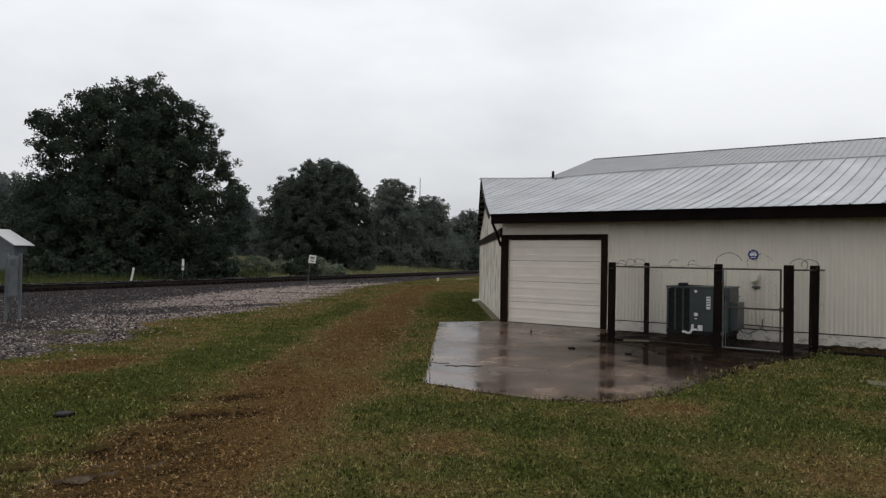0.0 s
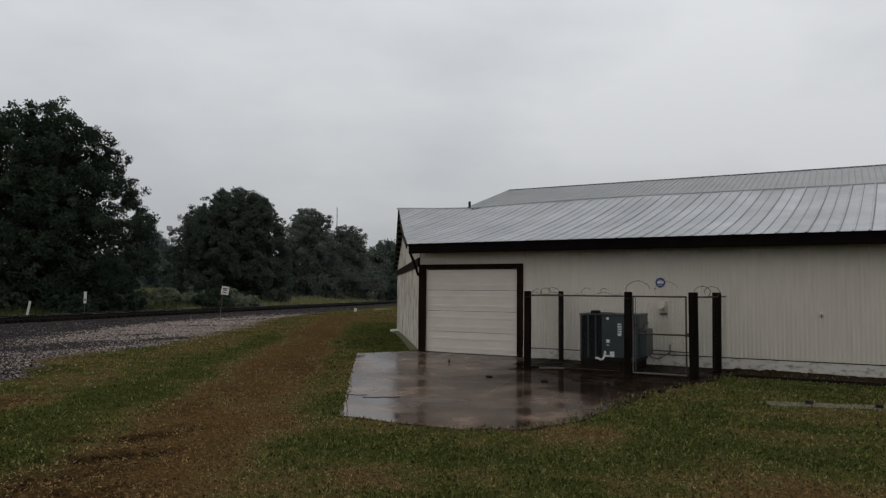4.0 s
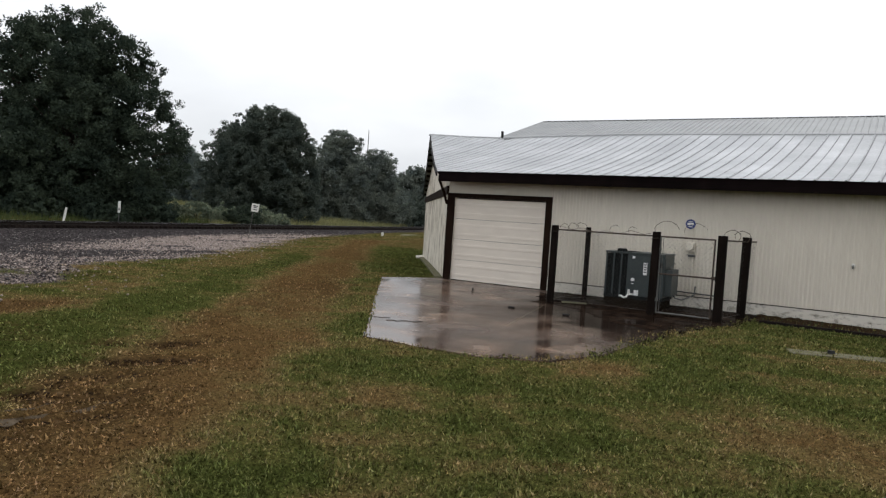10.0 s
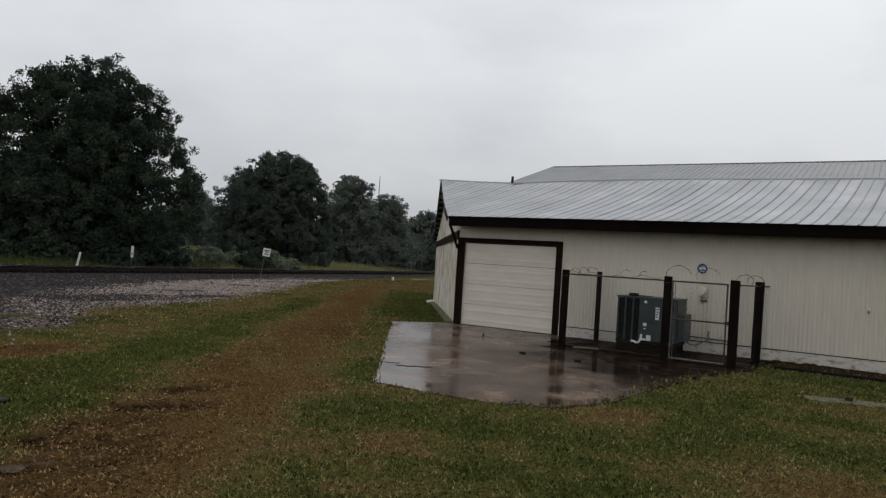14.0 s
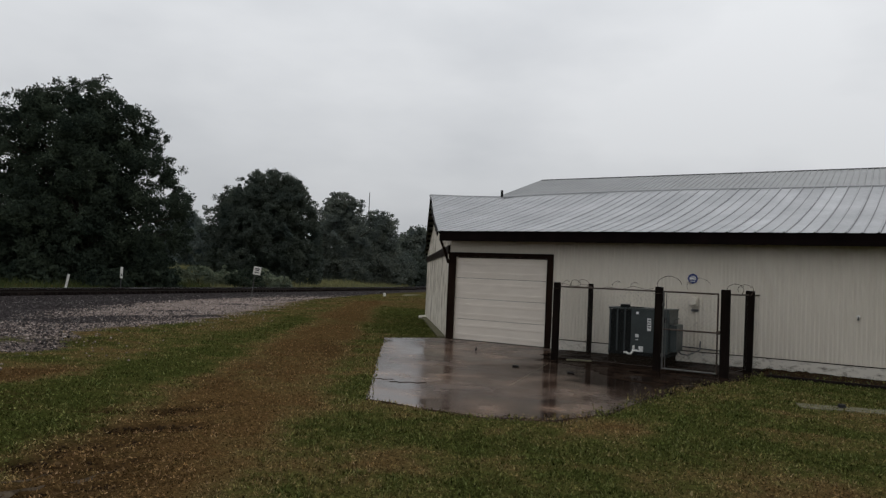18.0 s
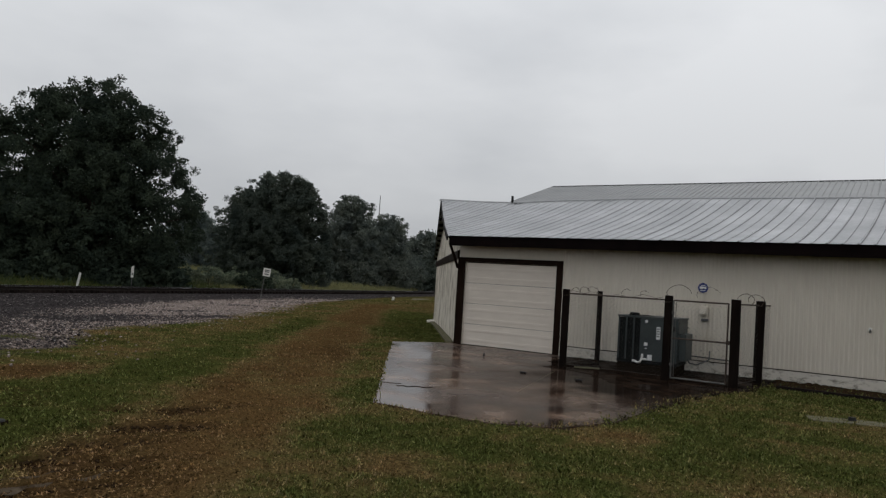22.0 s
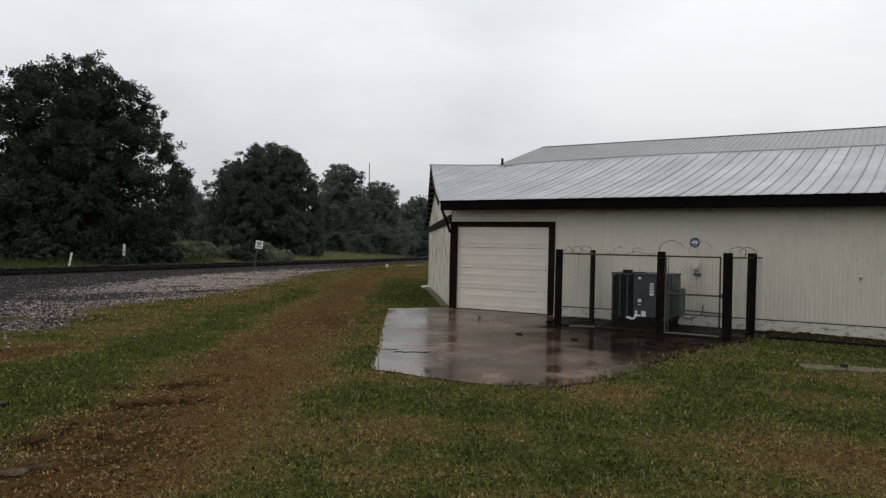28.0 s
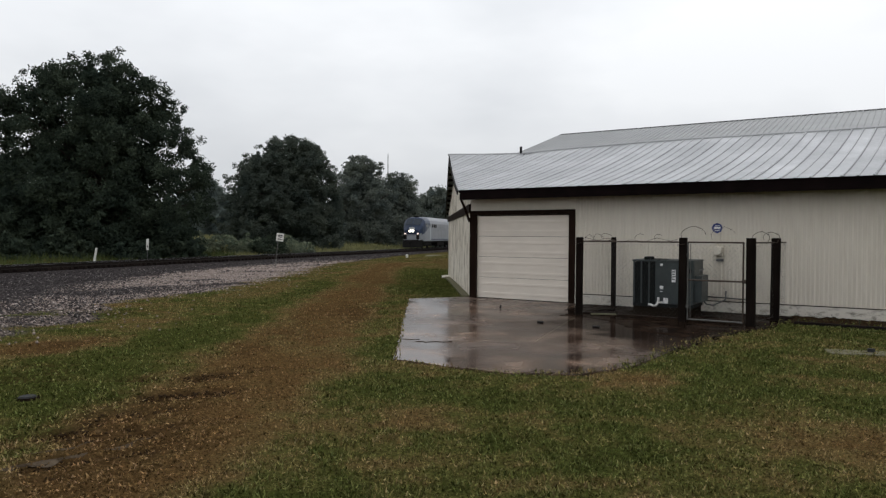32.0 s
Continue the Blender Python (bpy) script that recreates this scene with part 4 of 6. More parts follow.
def make_warehouse():
    b = thing("warehouse", None, "cream metal warehouse with a galvanised roof and brown trim", "building")
    # front wall above and beside the garage opening, in thick pieces
    gw0, gw1, gh = 0.17, 2.72, 2.12
    wall = part("front_wall", box(gw1, EAST, 0.012, 0.16, 0.24, WALL_TOP), SIDING, b)
    bm = box(-0.02, gw0, 0.012, 0.16, 0.0, WALL_TOP)
    part("front_wall", bm, SIDING, b)
    part("front_wall", box(gw0, gw1, 0.012, 0.16, gh, WALL_TOP), SIDING, b)
    part("footing", box(gw1 + 0.16, EAST, -0.035, 0.165, -0.12, 0.24, 0.012), FOOTING, b, "whitewashed footing blotched with black mould")
    part("footing", box(-0.03, gw0 - 0.01, 0.0, 0.165, -0.12, 0.03), CONCRETE, b)
    # ribbed sheets on the front wall
    x = gw1 + 0.14
    while x < EAST - 0.5:
        n, w = 12, 0.96
        cols = []
        for i in range(n):
            base = x + w * i / n
            cols += [(base, 0.0), (base + 0.018, -0.012), (base + 0.042, -0.012), (base + 0.062, 0.0)]
        cols.append((x + w, 0.0))
        rows = [[(cx, cy - 0.004, z) for cx, cy in cols] for z in (WALL_TOP - 0.02, 0.232)]
        part("siding_sheet", sheet(rows), SIDING, wall)
        x += w
    # smooth boarded piece over the garage door
    part("header_board", box(0.0, gw1 + 0.14, -0.012, 0.010, 2.235, WALL_TOP - 0.03), SIDING, b)
    # thin strip in dark trim, painting the shadow line below the siding sheets
    part("base_flashing", box(gw1 + 0.2, EAST - 0.02, -0.037, -0.002, 0.224, 0.242), TRIM, b, "strip painted dark as the shadow line under the siding")
    # west end wall, skewed, with a gable
    n = 8
    ys = [END_Y * k / n for k in range(n + 1)]
    bm = bmesh.new()
    out_lo = [bm.verts.new((end_x(y), y, -0.8)) for y in ys]
    tops = [min(float(roof_z(y)) - 0.12, 9) for y in ys]
    out_hi = [bm.verts.new((end_x(y), y, z)) for y, z in zip(ys, tops)]
    in_lo = [bm.verts.new((end_x(y) + 0.18, y + 0.1, -0.8)) for y in ys]
    in_hi = [bm.verts.new((end_x(y) + 0.18, y + 0.1, z)) for y, z in zip(ys, tops)]
    for i in range(n):
        bm.faces.new((out_lo[i + 1], out_lo[i], out_hi[i], out_hi[i + 1]))
        bm.faces.new((in_lo[i], in_lo[i + 1], in_hi[i + 1], in_hi[i]))
        bm.faces.new((out_hi[i + 1], out_hi[i], in_hi[i], in_hi[i + 1]))
    part("end_wall", bm, ENDWALL, b, "mildew-streaked cream end wall")
    # brown belly band along the end wall
    def along_end(y, off, z):
        d = Vector((-7.60, END_Y, 0)).normalized()
        return Vector((end_x(y), y, z)) + Vector((-d.y, d.x, 0)) * off
    bm = bmesh.new()
    for y0, y1, z0, z1 in ((0.02, END_Y, 2.19, 2.41),):
        q = [along_end(y0, 0.05, z0), along_end(y1, 0.05, z0), along_end(y1, 0.05, z1), along_end(y0, 0.05, z1)]
        w = [along_end(y0, 0.0, z0), along_end(y1, 0.0, z0), along_end(y1, 0.0, z1), along_end(y0, 0.0, z1)]
        qv, wv = [bm.verts.new(p) for p in q], [bm.verts.new(p) for p in w]
        bm.faces.new(qv)
        for i in range(4):
            bm.faces.new((qv[(i + 1) % 4], qv[i], wv[i], wv[(i + 1) % 4]))
    part("belly_band", bm, TRIM, b, "dark brown belly band")
    # diagonal brace under the eave corner
    part("eave_brace", tube([(-0.03, -0.06, 1.95), (-0.05, -0.22, 2.25), (-0.07, -0.40, 2.50)], 0.045, 4), TRIM, b, "dark wooden brace under the eave")
    part("back_wall", box(-7.3, EAST, END_Y - 0.1, END_Y + 0.05, -0.5, 2.6), SIDING, b)
    part("east_wall", box(EAST - 0.15, EAST, 0.17, END_Y - 0.11, -0.1, 2.6), SIDING, b)
    # fascia and soffit
    part("fascia", box(-0.07, EAST + 0.1, EAVE_Y + 0.015, EAVE_Y + 0.055, EAVE_Z - 0.25, EAVE_Z - 0.012, 0.006), FASCIA, b, "dark maroon-brown eave fascia")
    part("soffit", box(0.0, EAST, EAVE_Y + 0.06, 0.008, EAVE_Z - 0.20, EAVE_Z - 0.18), FASCIA, b)
    # roof decks with an overhang, then the sheets
    cols = [k / 24 for k in range(25)]
    steps = SLOPE_STEPS[1:-1]
    rows = []
    for y in [EAVE_Y + 0.03] + steps + [RIDGE_Y]:
        xa = float(rake_x(y)) + 0.02
        rows.append([(xa + (EAST + 0.1 - xa) * c, y, front_z(xa + (EAST + 0.1 - xa) * c, y) - 0.014) for c in cols])
    deck = part("roof_front", thick_sheet(rows, 0.06), FASCIA, b)
    edge = (Vector((-0.10, EAVE_Y, 0)), Vector((-5.8, -4.04, 0)).normalized())
    pitch = 0.527
    x = -4.75
    k = 0
    while x < EAST:
        cut = edge if x < 0.6 else None
        bm = crimped_panel(x, pitch, 0.002 * (k % 2), cut=cut)
        if len(bm.faces) > 2:
            sht = part("roof_sheet", bm, GALV, deck)
            for off, wd in ((0.018, 0.026), (pitch / 2 + 0.016, 0.016)):
                bm = lap_seam(x + off, wd, cut)
                if len(bm.faces):
                    part("lap_seam", bm, LAP_SHADE_DIRT, sht, "lap seam dark with dirt and painted rib shade")
                else:
                    bm.free()
        else:
            bm.free()
        x += pitch
        k += 1
    back_rows = []
    for m in range(5):
        y = RIDGE_Y + (BACK_Y - RIDGE_Y) * m / 4
        xa = float(rake_x(y)) + 0.01
        back_rows.append([(xa + (EAST + 0.1 - xa) * c, y, float(ridge_z(xa + (EAST + 0.1 - xa) * c)) * (1 - m / 4) + BACK_Z * m / 4 - 0.004) for c in cols])
    part("roof_back", thick_sheet(back_rows, 0.05), GALV, b)
    # folded ridge cap that follows the sag
    caps = []
    for y, dz in ((RIDGE_Y - 0.10, -0.04), (RIDGE_Y - 0.09, 0.004), (RIDGE_Y, 0.036), (RIDGE_Y + 0.16, 0.0)):
        xa = float(rake_x(RIDGE_Y)) - 0.02
        caps.append([(xa + (EAST - xa) * c, y, float(ridge_z(xa + (EAST - xa) * c)) + dz) for c in [q / 60 for q in range(61)]])
    part("ridge_cap", thick_sheet(caps, 0.008), GALV_FAR, b)
    # barge boards of the west gable
    for ya, yb in ((EAVE_Y, RIDGE_Y), (RIDGE_Y, BACK_Y)):
        top = []
        for m in range(7):
            y = ya + (yb - ya) * m / 6
            top.append(Vector((float(rake_x(y)), y, roof_z(y) - 0.024)))
        deep = 0.10 if ya < 0 else 0.15
        bm = bmesh.new()
        for p, q in zip(top, top[1:]):
            slab_of([p, p + Vector((0, 0, -deep)), q + Vector((0, 0, -deep)), q], 0.03, bm)
        part("barge_board", bm, FASCIA, b)
    # purlin ends under the overhang of the back slope
    for m in range(11):
        y = RIDGE_Y + 0.35 + m * 0.52
        z = roof_z(y) - 0.10
        part("purlin_end", box(float(rake_x(y)) + 0.05, float(end_x(min(y, END_Y))) + 0.0, y - 0.04, y + 0.04, z - 0.07, z + 0.03), TRIM, b)
    # garage door
    door = thing("garage_door", None, "closed white sectional garage door in a brown frame", "garage door")
    door.parent = b
    z = 0.012
    for k in range(4):
        h = 0.523
        sect = part("door_section", box(gw0 + 0.005, gw1 - 0.005, 0.035, 0.075, z, z + h - 0.008, 0.005), DOORPAINT, door)
        for j in (0.27, 0.73):
            part("pressed_rib", box(gw0 + 0.01, gw1 - 0.01, 0.026, 0.034, z + h * j - 0.05, z + h * j + 0.012, 0.004), DOORPAINT, sect)
        z += h
    part("bottom_seal", box(gw0 + 0.01, gw1 - 0.01, 0.03, 0.08, 0.001, 0.012), BLACK, door, "black rubber seal")
    part("door_shadow_back", box(gw0, gw1, 0.10, 0.15, 0.0, gh), FASCIA, door)
    part("frame_post", box(-0.03, gw0, -0.045, 0.010, 0.0, 2.23, 0.006), TRIM, door, "dark brown frame post")
    part("frame_post", box(gw1, 2.88, -0.045, 0.010, 0.0, 2.23, 0.006), TRIM, door, "dark brown frame post")
    part("frame_head", box(gw0, gw1, -0.045, 0.010, gh, 2.23, 0.006), TRIM, door, "dark brown frame head")
    # vent pipe standing on the ridge
    part("vent_pipe", rod((-1.30, 5.24, 4.2), (-1.30, 5.24, 4.53), 0.042), BLACK, b, "short dark vent pipe")
    # small round outlet on the wall
    part("wall_tap", rod((9.17, -0.015, 1.17), (9.17, -0.08, 1.17), 0.034, 0.030), WHITEPAINT, b, "small round outlet on the wall")
    part("wall_tap", rod((9.17, -0.07, 1.17), (9.17, -0.075, 1.10), 0.015), STEEL, b)
    return b


def make_main_hall():
    """The taller hall behind, of which the roof shows."""
    h = thing("main_hall", pose(0, 0, 0), "tall warehouse hall with a ribbed galvanised roof", "building")
    x0, x1, ye, yr, yb, zr = -10.99, 44.0, 16.0, 30.0, 44.0, 8.62
    ze = zr - 0.30 * (yr - ye)
    part("wall", box(x0 + 0.3, x1 - 0.3, ye + 0.3, yb - 0.3, -0.2, ze - 0.12), SIDING, h)
    for yy in (x0 + 0.3, x1 - 0.5):
        bm = bmesh.new()
        vs = [bm.verts.new((yy + dx, y, z)) for dx in (0, 0.2) for y, z in ((ye + 0.3, ze - 0.14), (yr, zr - 0.16), (yb - 0.3, ze - 0.14))]
        bm.faces.new(vs[:3])
        bm.faces.new(vs[3:][::-1])
        for i in range(3):
            j = (i + 1) % 3
            bm.faces.new((vs[j], vs[i], vs[3 + i], vs[3 + j]))
        part("gable", bm, SIDING, h)
    deck = part("roof_front", slab_of([(x0, ye, ze), (x1, ye, ze), (x1, yr, zr), (x0, yr, zr)], 0.08), FASCIA, h)
    part("roof_back", slab_of([(x0, yr, zr), (x1, yr, zr), (x1, yb, ze), (x0, yb, ze)], 0.08), GALV_FAR, h)
    x = x0
    while x < x1 - 0.9:
        cols = []
        for i in range(3):
            c = x + 0.305 * i
            cols += [(c, 0.045), (c + 0.03, 0.045), (c + 0.05, 0.004), (c + 0.285, 0.004)]
        cols.append((x + 0.915, 0.045))
        part("roof_sheet", sheet([[(cx, ye - 0.03, ze + hh) for cx, hh in cols], [(cx, yr, zr + hh) for cx, hh in cols]]), GALV_FAR, deck)
        x += 0.915
    part("ridge_cap", slab_of([(x0, yr - 0.22, zr - 0.02), (x1, yr - 0.22, zr - 0.02), (x1, yr + 0.02, zr + 0.05), (x0, yr + 0.02, zr + 0.05)], 0.02), SEAM, h, "dark ridge cap")
    return h


make_warehouse()
make_main_hall()


# ---- fence, cooling unit and what stands by the wall ----
POSTS = dict(A=(3.93, -2.26), B=(3.91, -0.25), C=(5.98, -2.26), D=(7.18, -2.26), E=(7.37, -0.95))
POST_H = 1.575


def make_post(x, y, w, d, lean=0.0):
    bm = box(-w / 2, w / 2, -d / 2, d / 2, -0.1, POST_H, 0.012)
    ob = part("fence_post", bm, POST)
    ob.matrix_basis = pose(x, y, 0, lean * 0.5, lean, 4)
    return tagged(ob, "black weathered square timber fence post", "fence post", "posts of the enclosure")


def chain_link(x0, y0, x1, y1, z0, z1, pitch=0.062):
    """Woven diamond mesh between two points, as thin wires."""
    bm = bmesh.new()
    L = math.hypot(x1 - x0, y1 - y0)
    H = z1 - z0
    u = Vector(((x1 - x0) / L, (y1 - y0) / L, 0))
    nrm = Vector((-u.y, u.x, 0))
    r = 0.0008
    def wire(a, c, off):
        p = Vector((x0, y0, z0)) + u * a[0] + Vector((0, 0, a[1])) + nrm * off
        q = Vector((x0, y0, z0)) + u * c[0] + Vector((0, 0, c[1])) + nrm * off
        side = (q - p).cross(nrm).normalized() * r
        vs = [bm.verts.new(k) for k in (p + side, p - side + nrm * r, p - side - nrm * r, q + side, q - side + nrm * r, q - side - nrm * r)]
        for i in range(3):
            j = (i + 1) % 3
            bm.faces.new((vs[i], vs[j], vs[3 + j], vs[3 + i]))
    step = pitch * 1.414
    k = -H
    while k < L:
        a, c = max(0, k), min(L, k + H)
        if c > a + 0.005:
            wire((a, a - k), (c, c - k), 0.002)
            wire((a, H - (a - k)), (c, H - (c - k)), -0.002)
        k += step
    return bm


def make_fence():
    for key, (x, y) in POSTS.items():
        w = dict(A=0.125, B=0.10, C=0.135, D=0.155, E=0.16)[key]
        make_post(x, y, w, w * 0.9, dict(A=0.2, B=0, C=0.4, D=-0.2, E=0.5)[key])
    A, B, C, D, E = (POSTS[k] for k in "ABCDE")
    for (p, q, name) in ((A, C, "front"), (A, B, "side"), (D, E, "side")):
        f = thing("chain_link_fence", None, "rusty galvanised chain-link fence panel between timber posts", "fence", "panels of the enclosure")
        part("mesh", chain_link(p[0], p[1], q[0], q[1], 0.06, 1.47), WIRE, f)
        part("top_rail", rod((p[0], p[1], 1.49), (q[0], q[1], 1.49), 0.015), RUSTY, f)
        part("bottom_wire", rod((p[0], p[1], 0.07), (q[0], q[1], 0.07), 0.0025, n=5), WIRE, f)
    # the last stretch to the wall
    f = thing("chain_link_fence", None, "rusty galvanised chain-link fence panel beside the wall", "fence", "panels of the enclosure")
    part("mesh", chain_link(E[0], E[1], 7.42, -0.03, 0.06, 1.47), WIRE, f)
    part("top_rail", rod((E[0], E[1], 1.49), (7.42, -0.03, 1.49), 0.015), RUSTY, f)
    # gate
    x0, x1, y = C[0] + 0.10, D[0] - 0.13, -2.27
    g = thing("gate", None, "closed chain-link gate in a galvanised pipe frame", "gate")
    for xx, mat in ((x0, STEEL), (x1, RUSTY)):
        part("gate_stile", rod((xx, y, 0.05), (xx, y, 1.50), 0.016), mat, g)
    for zz, mat in ((0.06, STEEL), (0.79, RUSTY), (1.49, RUSTY)):
        part("gate_rail", rod((x0, y, zz), (x1, y, zz), 0.016), mat, g)
    part("mesh", chain_link(x0, y, x1, y, 0.07, 1.48), WIRE, g)
    part("latch", box(x1 - 0.02, x1 + 0.12, y - 0.03, y + 0.03, 0.76, 0.83, 0.008), RUSTY, g, "black gate latch")
    part("tension_bar", rod((x0 + 0.05, y, 0.07), (x0 + 0.05, y, 1.47), 0.006, n=6), STEEL, g)
    for zz in (0.3, 1.25):
        part("hinge", box(x0 - 0.10, x0 + 0.02, y - 0.025, y + 0.025, zz - 0.03, zz + 0.03, 0.006), STEEL, g)
    # loose coils of wire along the top
    rng = random.Random(8)
    runs = [((3.93, -2.0), (3.91, -0.5), 3, 0.10, 1.3, 0.0042), ((5.0, -2.25), (5.7, -2.25), 2, 0.11, 0.85, 0.0032), ((5.94, -2.26), (6.40, -2.26), 1, 0.25, 1.15, 0.0052),
            ((6.45, -2.26), (6.95, -2.26), 1, 0.22, 0.9, 0.0026), ((7.2, -2.0), (7.37, -0.9), 2, 0.17, 1.35, 0.0052)]
    coil = thing("barbed_wire_coil", None, "loose rusty coils of barbed wire over the fence top", "barbed wire")
    for (p, q, n, big, turn, gauge) in runs:
        for i in range(n):
            k = (i + 0.5) / n
            cx, cy = p[0] + (q[0] - p[0]) * k, p[1] + (q[1] - p[1]) * k
            r = big * rng.uniform(0.8, 1.15)
            span = turn * math.pi * rng.uniform(0.9, 1.1)
            start = rng.uniform(-0.5, 0.1)
            pts = []
            for j in range(19):
                a = start + span * j / 18
                pts.append((cx - r * math.cos(a) * (1.0 + 0.1 * math.sin(3 * a)), cy + 0.05 * math.sin(2 * a + i), 1.52 + r * 0.35 + r * 0.85 * math.sin(a)))
            loop = part("wire_loop", tube(pts, gauge, 5), RUSTY, coil)
            for j in (3, 7, 11, 15):
                b = pts[j]
                part("barb", tube([(b[0] - 0.018, b[1], b[2] - 0.012), (b[0] + 0.018, b[1], b[2] + 0.012)], 0.003, 4), RUSTY, loop)
    strand = [(3.93 + 0.13 * j, -2.25, 1.52 + 0.03 * math.sin(j * 1.7) + 0.02 * math.sin(j * 0.6)) for j in range(16)]
    part("wire_strand", tube(strand, 0.004, 5), RUSTY, coil)
    for key in "AC":
        p = POSTS[key]
        part("wire_tie", tube([(p[0] - 0.08, p[1] - 0.08, 1.44), (p[0] + 0.08, p[1] - 0.08, 1.46)], 0.004, 5), RUSTY, coil)


def make_unit():
    """The packaged cooling unit on blocks."""
    u = thing("air_conditioner", pose(4.765, -1.45, 0, 0, 0, 3), "slate-green packaged air-conditioning unit standing on a dark plinth", "air conditioner")
    W, D, z0, z1 = 1.19, 0.98, 0.22, 1.11
    part("plinth", box(0.01, W - 0.02, 0.02, D - 0.02, 0.0, z0 - 0.052, 0.01), LITTER, u, "black wet plinth")
    part("base_pan", box(0, W, 0, D, z0 - 0.05, z0 + 0.02, 0.006), COIL, u)
    part("service_cabinet", box(0.47, W, 0.0, D, z0 + 0.02, z1 - 0.02, 0.012), UNIT, u)
    core = part("coil", box(0.03, 0.468, 0.03, D - 0.03, z0 + 0.02, z1 - 0.03), COIL, u, "dark finned coil behind a guard")
    for x in (0.005, 0.155, 0.31, 0.455):
        part("corner_post", box(x, x + 0.028, -0.004, 0.024, z0 + 0.02, z1 - 0.02, 0.004), UNIT, u)
    k = z0 + 0.06
    while k < z1 - 0.06:
        part("guard_wire", rod((0.03, 0.012, k), (0.46, 0.012, k), 0.003, n=5), COIL, core)
        k += 0.055
    for x in (0.07, 0.11, 0.2, 0.245, 0.35, 0.40):
        part("guard_wire", rod((x, 0.016, z0 + 0.04), (x, 0.016, z1 - 0.04), 0.003, n=5), COIL, core)
    part("top_cover", box(-0.015, W + 0.015, -0.015, D + 0.015, z1 - 0.02, z1 + 0.012, 0.006), UNIT, u)
    part("fan_guard", rod((0.36, 0.45, z1 + 0.012), (0.36, 0.45, z1 + 0.022), 0.26, 0.24, 20), COIL, u, "dark fan guard")
    part("control_box", box(0.22, 0.38, 0.02, 0.2, z1 + 0.012, z1 + 0.075, 0.008), COIL, u, "small dark box on the cover")
    for x0, x1, za, zb in ((0.55, 0.60, 1.0, 1.05), (0.545, 0.615, 0.535, 0.60), (0.555, 0.605, 0.48, 0.495), (0.78, 0.855, 0.68, 0.93), (0.62, 0.71, 0.25, 0.36)):
        part("sticker", box(x0, x1, -0.006, 0.001, za, zb), LABELWHITE, u, "white printed sticker")
    for za in (0.73, 0.78, 0.83, 0.88):
        part("sticker_line", box(0.79, 0.845, -0.008, -0.0055, za, za + 0.02), UNIT, u)
    pipe = [(0.62, -0.05, 0.27), (0.53, -0.05, 0.27), (0.53, -0.05, 0.31), (0.515, -0.06, 0.25), (0.49, -0.07, 0.205), (0.44, -0.075, 0.195), (0.39, -0.075, 0.22), (0.34, -0.075, 0.222)]
    part("drain_trap", tube(pipe, 0.022, 8), PVC, u, "white plastic drain trap", True)
    part("drain_trap", rod((0.53, -0.05, 0.26), (0.53, -0.05, 0.37), 0.024), PVC, u, "white plastic drain trap")
    side = part("side_panel", box(W + 0.001, W + 0.012, 0.05, D - 0.05, z0 + 0.05, z1 - 0.06, 0.003), UNIT, u)
    part("duct_hood", box(W + 0.013, W + 0.15, 0.08, 0.75, z0 + 0.07, 0.82, 0.012), UNIT, u, "duct hood on the end")
    part("gas_valve", rod((W + 0.10, 0.12, 0.81), (W + 0.10, 0.12, 0.93), 0.012, n=6), STEEL, u, "small bent pipe fitting")
    part("gas_valve", rod((W + 0.10, 0.12, 0.93), (W + 0.18, 0.14, 0.96), 0.012, n=6), STEEL, u, "small bent pipe fitting")
    part("junction_box", box(W - 0.12, W - 0.03, -0.03, -0.001, 0.86, 0.96, 0.006), COIL, u, "small dark junction box")
    part("conduit", tube([(W + 0.14, 0.3, 0.33), (W + 0.2, 0.3, 0.25), (W + 0.3, 0.5, 0.22), (W + 0.45, 1.0, 0.3), (W + 0.4, 1.35, 0.45)], 0.014, 6), SEAM, u, "dark flexible conduit")
    return u


def make_meter():
    m = thing("electric_meter", pose(6.14, -0.02, 0), "white electric meter box with conduit on the cream wall", "meter")
    part("box", box(-0.085, 0.085, -0.09, 0.0, 1.18, 1.40, 0.03), SIDING, m)
    part("glass", rod((0, -0.10, 1.30), (0, -0.19, 1.30), 0.085, 0.075, 16), SIDING, m, "round meter face")
    part("lower_box", box(-0.05, 0.09, -0.07, 0.0, 1.08, 1.13, 0.01), SEAM, m)
    part("conduit", rod((0.0, -0.04, 1.40), (0.0, -0.04, 1.68), 0.012), SIDING, m)
    part("conduit", rod((0.05, -0.04, 0.25), (0.05, -0.04, 1.06), 0.016), SIDING, m)
    part("conduit", rod((-0.5, -0.05, 0.33), (0.55, -0.05, 0.30), 0.014), SEAM, m)
    s = thing("alarm_sign", pose(6.09, -0.02, 1.78, 90, 0, 0), "round blue security sign with pale bars on the wall", "sign")
    part("plate", rod((0, 0, 0.0), (0, 0, 0.012), 0.11, 0.108, 8), BLUE, s)
    part("bar", box(-0.065, 0.07, -0.022, 0.028, 0.013, 0.016), LABELWHITE, s, "pale plain bars")
    part("bar", box(-0.04, 0.05, 0.045, 0.058, 0.013, 0.016), LABELWHITE, s)
    part("bar", box(-0.05, 0.05, -0.062, -0.048, 0.013, 0.016), LABELWHITE, s)


